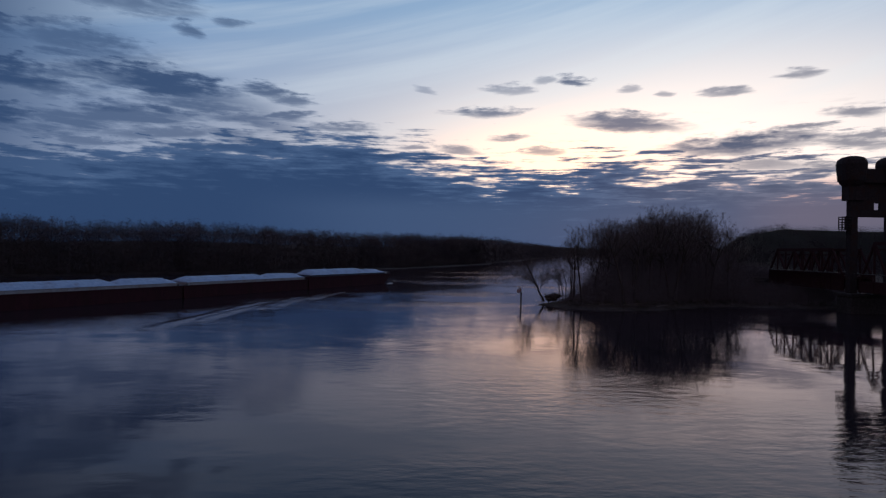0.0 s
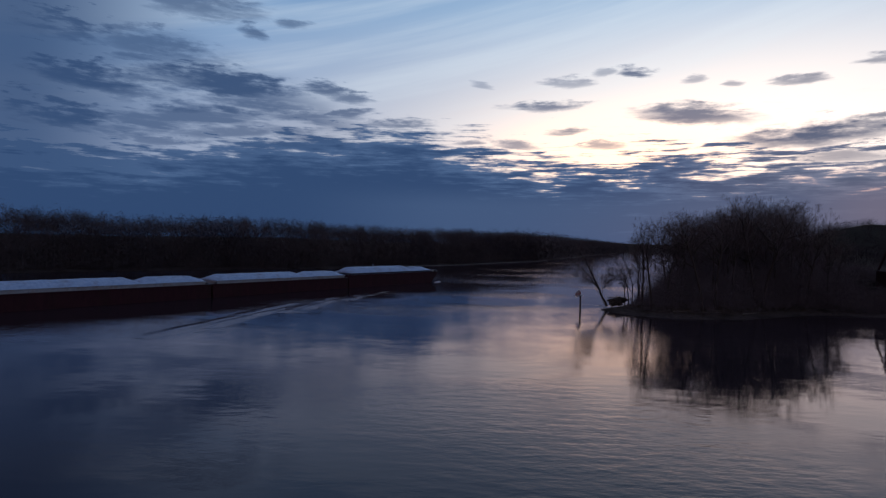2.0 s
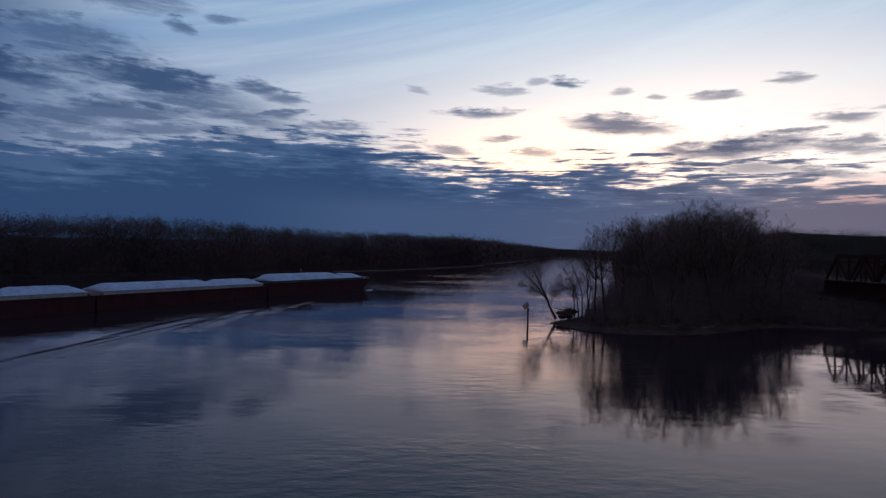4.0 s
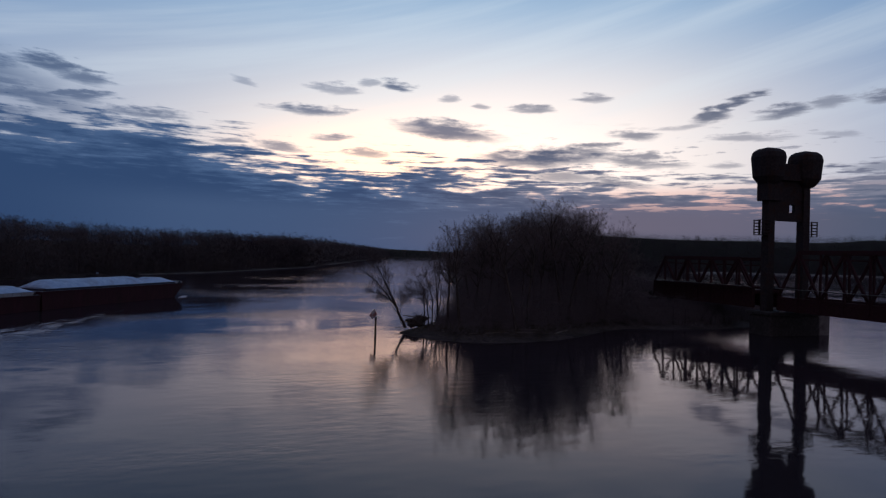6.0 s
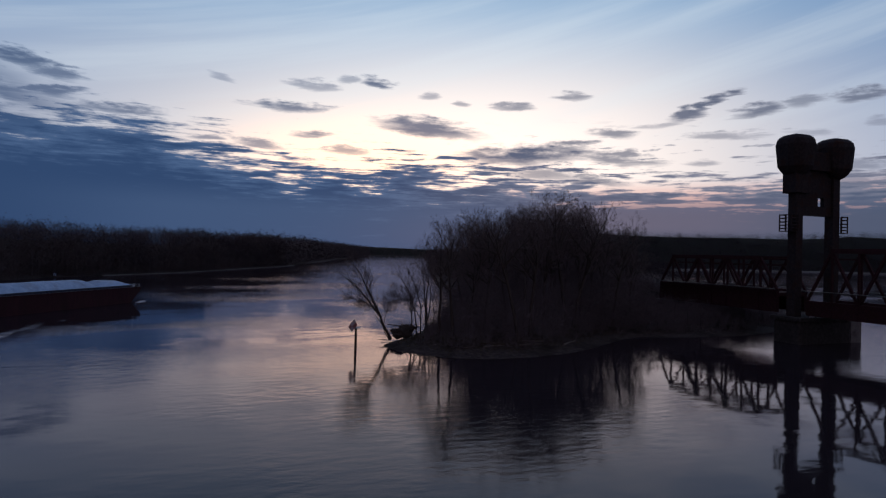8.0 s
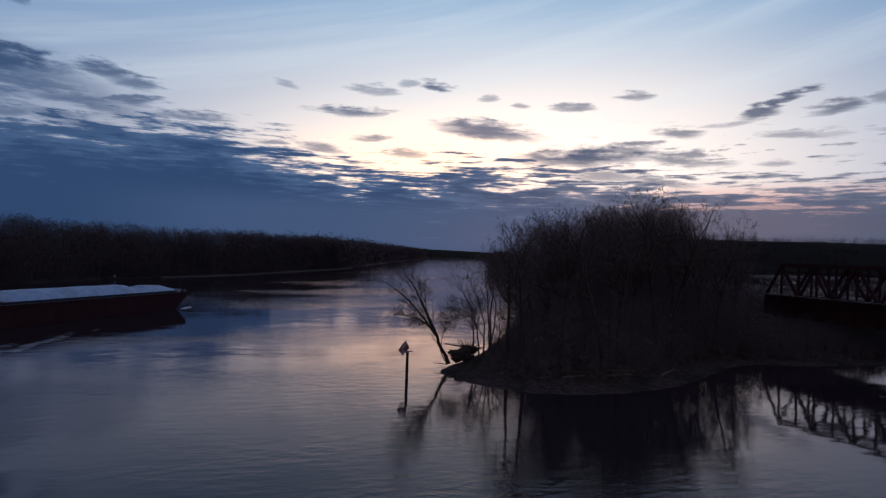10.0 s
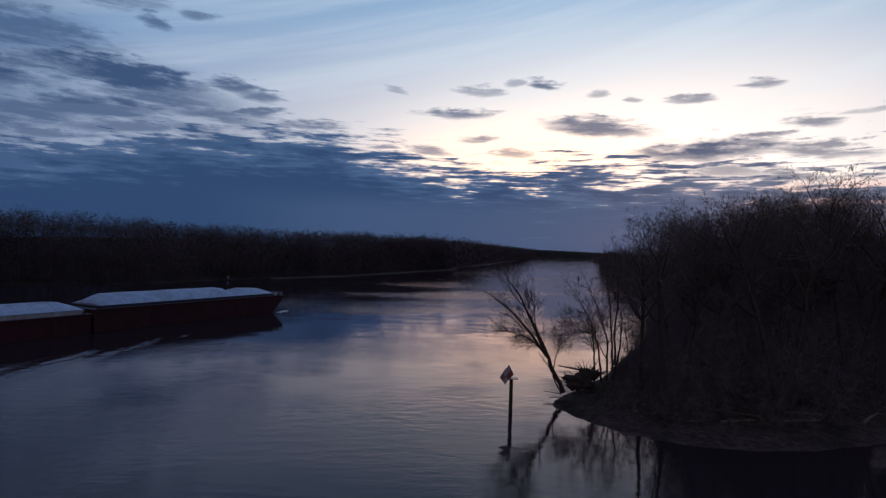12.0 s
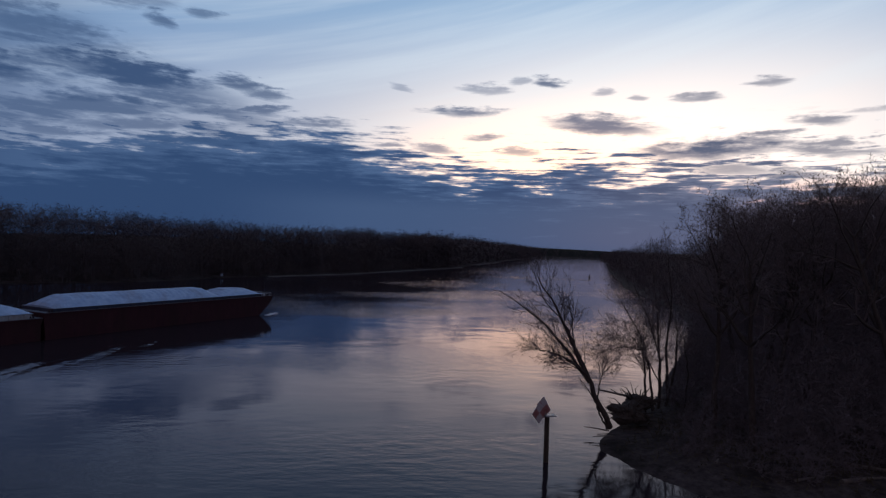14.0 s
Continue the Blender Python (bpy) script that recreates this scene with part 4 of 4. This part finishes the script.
# ---------------------------------------------------------------- barges
def barge(x, y, heading, deck, coaming, covers, label, pale=True, fore=3.6, rake=5.0):
    """A covered hopper barge 55.4 m long and 10.7 m wide; its bow is at x, y. covers: lengths and rises from the bow."""
    L, W = 55.4, 10.7
    base = empty("hopper_barge", x, y, 0, -heading, label=label, category="barge", group="barges of the tow")
    bm = bmesh.new()
    w = W / 2
    prof = [(0.0, deck), (-0.35, deck - 1.3), (-rake, -0.5), (-rake, -0.9), (-L + 0.4, -0.9), (-L, deck - 1.6), (-L, deck)]
    ring = [[bm.verts.new((sx * w, py, pz)) for py, pz in prof] for sx in (-1, 1)]
    for i in range(len(prof)):
        j = (i + 1) % len(prof)
        bm.faces.new((ring[0][i], ring[0][j], ring[1][j], ring[1][i]))
    bm.faces.new(ring[0])
    bm.faces.new(ring[1][::-1])
    bmesh.ops.recalc_face_normals(bm, faces=bm.faces)
    part("hull", bm, HULL, base)
    bm = bmesh.new()
    for sx in (-1, 1):
        beam(bm, (sx * (w + 0.06), -0.5, deck - 0.15), (sx * (w + 0.06), -L + 0.3, deck - 0.15), 0.14, 0.3)
    part("rub_rail", bm, HULL, base)
    bm = bmesh.new()
    box(bm, -w + 0.05, -L + 0.1, deck - 0.02, w - 0.05, -0.1, deck + 0.03)
    part("deck", bm, DECK, base)
    cw = w - 0.45
    bm = bmesh.new()
    y1, y0 = -fore, -L + 1.5
    for a in ((-cw, y0, -cw + 0.2, y1), (cw - 0.2, y0, cw, y1), (-cw, y0, cw, y0 + 0.2), (-cw, y1 - 0.2, cw, y1)):
        box(bm, a[0], a[1], deck, a[2], a[3], deck + coaming)
    for k in range(22):
        yy = y0 + 1.2 + k * (y1 - y0 - 2.4) / 21
        for sx in (-1, 1):
            box(bm, sx * cw - 0.12, yy - 0.06, deck, sx * cw + 0.12, yy + 0.06, deck + coaming - 0.05)
    part("coaming", bm, COAMING if pale else NAVY, base, "" if pale else "dark blue coaming")
    yy = y1 + 0.15
    for ln, rise in covers:
        bm = bmesh.new()
        npt = 9
        rows = []
        ribs = max(2, int(ln / 1.1))
        for k in range(ribs * 2 + 1):
            f = k / (ribs * 2)
            end = min(1.0, 0.12 + (min(f, 1 - f) * ln / 4.0) ** 0.7)
            rr = rise * end + (0.07 if k % 2 else 0.0)
            prof = []
            for i in range(npt):
                u = i / (npt - 1) * 2 - 1
                prof.append(bm.verts.new((u * (cw + 0.12), yy - f * ln, deck + coaming + 0.06 + rr * (1 - abs(u) ** 2.2) + 0.16 * noise.noise(Vector((u * 2.5, (yy - f * ln) * 0.5, ln))) * (1 - abs(u)))))
            rows.append(prof)
        for r0, r1 in zip(rows, rows[1:]):
            for i in range(npt - 1):
                bm.faces.new((r0[i], r0[i + 1], r1[i + 1], r1[i]))
        for r0 in (rows[0], rows[-1]):
            lo = [bm.verts.new((r0[0].co.x, r0[0].co.y, deck + coaming - 0.1)), bm.verts.new((r0[-1].co.x, r0[-1].co.y, deck + coaming - 0.1))]
            bm.faces.new(r0 + [lo[1], lo[0]])
        bmesh.ops.recalc_face_normals(bm, faces=bm.faces)
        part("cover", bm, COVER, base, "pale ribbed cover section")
        yy -= ln + 0.12
    if rake > 2:
        bm = bmesh.new()
        for xx in np.linspace(-w + 0.3, w - 0.3, 7):
            rod(bm, (xx, -0.35, deck), (xx, -0.35, deck + 0.75), 0.05, n=6)
        for zz in (0.4, 0.75):
            rod(bm, (-w + 0.3, -0.35, deck + zz), (w - 0.3, -0.35, deck + zz), 0.05, n=6)
        part("bow_rail", bm, GALV, base, "low galvanised rail across the bow")
        bm = bmesh.new()
        box(bm, w - 1.7, -2.6, deck + 0.03, w - 0.7, -1.9, deck + 0.55, 0.05)
        rod(bm, (w - 1.7, -2.25, deck + 0.45), (w - 0.7, -2.25, deck + 0.45), 0.26, n=12)
        part("winch", bm, GALV, base, "pale deck winch")
    for sx in (-1, 1):
        for yy in (-1.6, -L + 1.3):
            bm = bmesh.new()
            rod(bm, (sx * (w - 0.5), yy - 0.25, deck), (sx * (w - 0.5), yy - 0.25, deck + 0.45), 0.14)
            rod(bm, (sx * (w - 0.5), yy + 0.25, deck), (sx * (w - 0.5), yy + 0.25, deck + 0.45), 0.14)
            box(bm, sx * (w - 0.5) - 0.18, yy - 0.45, deck - 0.01, sx * (w - 0.5) + 0.18, yy + 0.45, deck + 0.06)
            part("mooring_bitt", bm, STEEL, base)
    return base


HEAD = 29.6
hx, hy = math.sin(radians(HEAD)), math.cos(radians(HEAD))
BOW = (-24.9, 276.9)
# near corner of the bow lies on BOW, the hull goes on to the far side
off = 5.35
bx0, by0 = BOW[0] - hy * off, BOW[1] + hx * off
barge(bx0, by0, HEAD, 4.7, 0.6, [(12.6, 1.5), (37.4, 2.05)], "red covered hopper barge, riding high, with pale covers", pale=False)
for k in (1, 2):
    barge(bx0 - hx * 55.55 * k, by0 - hy * 55.55 * k, HEAD, 3.9, 0.85, [(18.0, 1.5), (34.2, 1.6)], "red covered hopper barge, riding lower, behind the first", fore=1.6, rake=0.35)

# ---------------------------------------------------------------- lift bridge
BX, TY = 121.5, 167.0        # axis of the bridge runs along y


def span(y0, y1, label, panel=9.0, low=6.0, floor=9.2, top=18.0, walk_z=11.2):
    base = empty("bridge_span", BX, y0, 0, label=label, category="bridge span", group="spans of the bridge")
    n_ = max(2, round((y1 - y0) / panel))
    st = (y1 - y0) / n_
    ln = y1 - y0
    hw = 4.2
    for sx in (-1, 1):
        x = sx * hw
        bm = bmesh.new()
        box(bm, x - 0.3, 0.1, low, x + 0.3, ln - 0.1, floor)
        part("girder", bm, TRUSS, base)
        for k in range(n_ * 2 + 1):
            bm = bmesh.new()
            yy = 0.15 + k * (ln - 0.3) / (n_ * 2)
            box(bm, x - 0.42, yy - 0.08, low + 0.1, x + 0.42, yy + 0.08, floor - 0.1)
            part("stiffener", bm, TRUSS, base)
        bm = bmesh.new()
        beam(bm, (x, st * 0.5, top), (x, ln - st * 0.5, top), 0.75, 0.9)
        part("top_chord", bm, TRUSS, base)
        bm = bmesh.new()
        beam(bm, (x + sx * 1.4, 0.2, walk_z), (x + sx * 1.4, ln - 0.2, walk_z), 1.2, 0.16)
        part("walkway", bm, RAIL, base, "grey walkway planks")
        for k in range(n_):
            for a, c in (((x, k * st + 0.2, floor), (x, (k + 0.5) * st, top)), ((x, (k + 0.5) * st, top), (x, (k + 1) * st - 0.2, floor))):
                bm = bmesh.new()
                beam(bm, a, c, 0.48, 0.48)
                part("diagonal", bm, TRUSS, base)
            bm = bmesh.new()
            beam(bm, (x, (k + 0.5) * st, floor), (x, (k + 0.5) * st, top), 0.38, 0.38)
            part("hanger", bm, TRUSS, base)
            if k:
                bm = bmesh.new()
                beam(bm, (x, k * st, floor), (x, k * st, top), 0.38, 0.38)
                part("hanger", bm, TRUSS, base)
            bm = bmesh.new()
            beam(bm, (x, k * st + 0.4, walk_z - 1.2), (x + sx * 1.9, k * st + 0.4, walk_z - 0.1), 0.15, 0.15)
            part("bracket", bm, TRUSS, base)
    for k in range(n_):
        bm = bmesh.new()
        beam(bm, (-hw, (k + 0.5) * st, top), (hw, (k + 0.5) * st, top), 0.35, 0.35)
        beam(bm, (-hw, (k + 0.5) * st, top - 1.6), (hw, (k + 0.5) * st, top - 1.6), 0.3, 0.3)
        for sx in (-1, 1):
            beam(bm, (sx * hw, (k + 0.5) * st, top - 3.2), (sx * (hw - 1.8), (k + 0.5) * st, top - 1.6), 0.25, 0.25)
        part("top_strut", bm, TRUSS, base)
        if k < n_ - 1:
            for sx in (-1, 1):
                bm = bmesh.new()
                beam(bm, (-sx * hw, (k + 0.5) * st, top), (sx * hw, (k + 1.5) * st, top), 0.25, 0.25)
                part("top_brace", bm, TRUSS, base)
    bm = bmesh.new()
    box(bm, -hw + 0.3, 0.1, floor - 1.4, hw - 0.3, ln - 0.1, floor - 0.6)
    part("track_floor", bm, TRUSS, base)
    return base


def tower():
    base = empty("lift_tower", BX + 0.5, TY, 0, label="dark steel lift bridge tower with two hooded sheaves", category="bridge tower")
    for sx in (-1, 1):
        bm = bmesh.new()
        box(bm, sx * 5.4 - 1.0, -1.0, 5.5, sx * 5.4 + 1.0, 1.0, 37.0, 0.06)
        for z in np.arange(8, 26, 3.0):
            box(bm, sx * 5.4 - 1.06, -1.06, z, sx * 5.4 + 1.06, 1.06, z + 0.18)
        part("leg", bm, STEEL, base)
        bm = bmesh.new()
        box(bm, sx * 5.7 - 3.5, -3.3, 35.4, sx * 5.7 + 3.5, 3.3, 44.6)
        bmesh.ops.bevel(bm, geom=list(bm.edges), offset=2.3, segments=3, affect="EDGES", profile=0.5)
        for v in bm.verts:
            k = 1 - 0.40 * min(max((38.6 - v.co.z) / 3.2, 0), 1)
            v.co.x, v.co.y = sx * 5.6 + (v.co.x - sx * 5.6) * k, v.co.y * k
        part("sheave_hood", bm, STEEL, base, "rounded dark sheave hood")
        bm = bmesh.new()
        box(bm, sx * 7.3 - 0.95, -1.5, 23.7, sx * 7.3 + 0.95, 1.5, 23.85)
        balcony = part("balcony", bm, STEEL, base)
        for yy in (-1.45, 0.0, 1.45):
            for dx in (-0.9, 0.9):
                bm = bmesh.new()
                rod(bm, (sx * 7.3 + dx, yy, 23.8), (sx * 7.3 + dx, yy, 27.4), 0.15, n=6)
                part("post", bm, STEEL, balcony)
        for z in (24.4, 25.1, 25.8, 26.6, 27.3):
            for yy in (-1.45, 1.45):
                bm = bmesh.new()
                rod(bm, (sx * 7.3 - 0.9, yy, z), (sx * 7.3 + 0.9, yy, z), 0.13, n=6)
                part("rail", bm, STEEL, balcony)
            bm = bmesh.new()
            rod(bm, (sx * 7.3 + sx * 0.9, -1.45, z), (sx * 7.3 + sx * 0.9, 1.45, z), 0.09, n=6)
            part("rail", bm, STEEL, balcony)
    # house between the legs, with one opening right through it
    bm = bmesh.new()
    box(bm, -4.4, -0.45, 27.3, 0.5, 0.45, 38.0)
    box(bm, 2.3, -0.45, 27.3, 4.4, 0.45, 38.0)
    box(bm, 0.5, -0.45, 27.3, 2.3, 0.45, 29.4)
    box(bm, 0.5, -0.45, 31.3, 2.3, 0.45, 38.0)
    part("machinery_house", bm, STEEL, base)
    bm = bmesh.new()
    box(bm, -7.4, -1.6, 32.0, -3.0, 1.6, 36.6, 0.05)
    part("side_cabin", bm, STEEL, base)
    bm = bmesh.new()
    box(bm, -4.5, -1.5, 37.0, 4.5, 1.5, 41.0, 0.1)
    part("sheave_floor", bm, STEEL, base)
    bm = bmesh.new()
    rod(bm, (7.6, 0.4, 12), (7.6, 0.4, 36), 0.12, n=6)
    part("riser_pipe", bm, STEEL, base)
    return base


def pier(x, y, wx, wy, h):
    base = empty("bridge_pier", x, y, 0, label="stained concrete bridge pier standing in the river", category="pier", group="piers of the bridge")
    bm = bmesh.new()
    box(bm, -wx / 2, -wy / 2, -3, wx / 2, wy / 2, h - 0.8, 0.5)
    part("shaft", bm, CONCRETE, base)
    bm = bmesh.new()
    box(bm, -wx / 2 - 0.4, -wy / 2 - 0.4, h - 0.8, wx / 2 + 0.4, wy / 2 + 0.4, h, 0.08)
    part("cap", bm, CONCRETE, base)
    return base


tower()
main_pier = pier(BX + 0.5, TY, 15.0, 6.5, 5.6)
bm = bmesh.new()
box(bm, 7.55, -3.1, -3, 10.9, 1.2, 6.0, 0.15)
part("fender_wall", bm, PALE_CONCRETE, main_pier, "paler concrete end wall")
bm = bmesh.new()
box(bm, -4.9, -3.34, 5.7, -3.3, -3.28, 6.3, 0.01)
box(bm, -4.15, -3.32, 5.55, -4.05, -3.26, 5.75)
part("sign_board", bm, BOARD_WHITE, main_pier, "small white sign on the pier")
pier(BX, 211.2, 10.0, 3.5, 5.8)
pier(BX, 74, 15.0, 6.5, 5.6)
span(171.5, 209.8, "rusty steel approach truss span between pier and bank", panel=10.2, floor=10.9)
span(77.0, 164.5, "rusty steel lift span lowered between its towers", panel=10.9, top=19.6)

# ---------------------------------------------------------------- wake of the tow
def ridge(x, y, yaw, length, height, width, seed):
    """One low swell that leaves the hull, its ends sunk under the surface."""
    rng = np.random.default_rng(seed)
    n_, m_ = 60, 11
    u, v = np.linspace(0, 1, n_), np.linspace(-1, 1, m_)
    U, V = np.meshgrid(u, v, indexing="ij")
    bend = 0.07 * length * U ** 2
    crest = np.exp(-(V * 2.1) ** 2) * np.sin(np.pi * np.clip(U, 0.02, 0.98)) ** 0.5 * (1 + 0.15 * np.sin(U * 17 + seed))
    X_ = V * width * (0.7 + 0.6 * U) + bend
    Y_ = -U * length
    Z_ = crest * height - 0.012
    i_ = (np.arange(n_ - 1)[:, None] * m_ + np.arange(m_ - 1)[None, :]).ravel()
    ob = quads_mesh("wake_wave", np.stack([X_, Y_, Z_], -1).reshape(-1, 3), np.stack([i_, i_ + m_, i_ + m_ + 1, i_ + 1], -1), WATER, smooth=True)
    ob.matrix_basis = pose(x, y, 0, 0, 0, yaw)
    return tagged(ob, label="low glossy wake wave spreading from the barges", category="wake wave", group="wake of the tow", kind="structure")


WAKE = [(6, 5), (18, 6), (31, 6), (43, 8), (49, 15), (57, 9), (61.5, 14), (65, 27), (71, 21), (77, 18), (82, 27), (88, 36), (95, 30), (102, 37), (111, 40), (122, 42)]
for k, (back, long_) in enumerate(WAKE):
    out = 0.8 + (0.30 - 0.05 * (k % 3 == 1)) * back
    ridge(BOW[0] - hx * back + hy * out, BOW[1] - hy * back - hx * out, -HEAD + 34 - 0.11 * back, long_, 0.052 * min(0.17 * long_, 3.6), min(0.17 * long_, 3.6), k)

# white water under the near corner of the bow
FOAM = worn("white_foam", (0.45, 0.46, 0.48), (0.7, 0.7, 0.72), 0.9, 3.0, bump=0.5)
rng = np.random.default_rng(17)
bm = bmesh.new()
for k in range(14):
    f = k / 13
    m = Matrix.Translation((0.3 + 1.2 * f + rng.normal(0, 0.2), 0.6 - 3.8 * f, 0.03)) @ Matrix.Diagonal((0.5 - 0.25 * f, 0.8, 0.28 - 0.2 * f, 1))
    bmesh.ops.create_icosphere(bm, subdivisions=2, radius=1.0, matrix=m)
for v in bm.verts:
    v.co += Vector((noise.noise(v.co * 2.3), noise.noise(v.co * 2.3 + Vector((9, 0, 0))), noise.noise(v.co * 3.1) * 0.4)) * 0.25
foam = part("bow_foam", bm, FOAM)
foam.matrix_basis = pose(BOW[0], BOW[1], 0, 0, 0, -HEAD)
tagged(foam, label="small patch of white water at the barge bow", category="foam", kind="stuff")

# channel buoy far upstream
buoy = empty("channel_buoy", 141, 556, 0, label="small dark channel buoy floating far upstream", category="buoy")
bm = bmesh.new()
rod(bm, (0, 0, -0.6), (0, 0, 0.5), 0.75, 0.75, 14)
rod(bm, (0, 0, 0.5), (0, 0, 1.0), 0.75, 0.35, 14)
part("float", bm, STEEL, buoy)
bm = bmesh.new()
rod(bm, (0, 0, 1.0), (0, 0, 2.6), 0.34, 0.25, 12)
part("can", bm, STEEL, buoy)
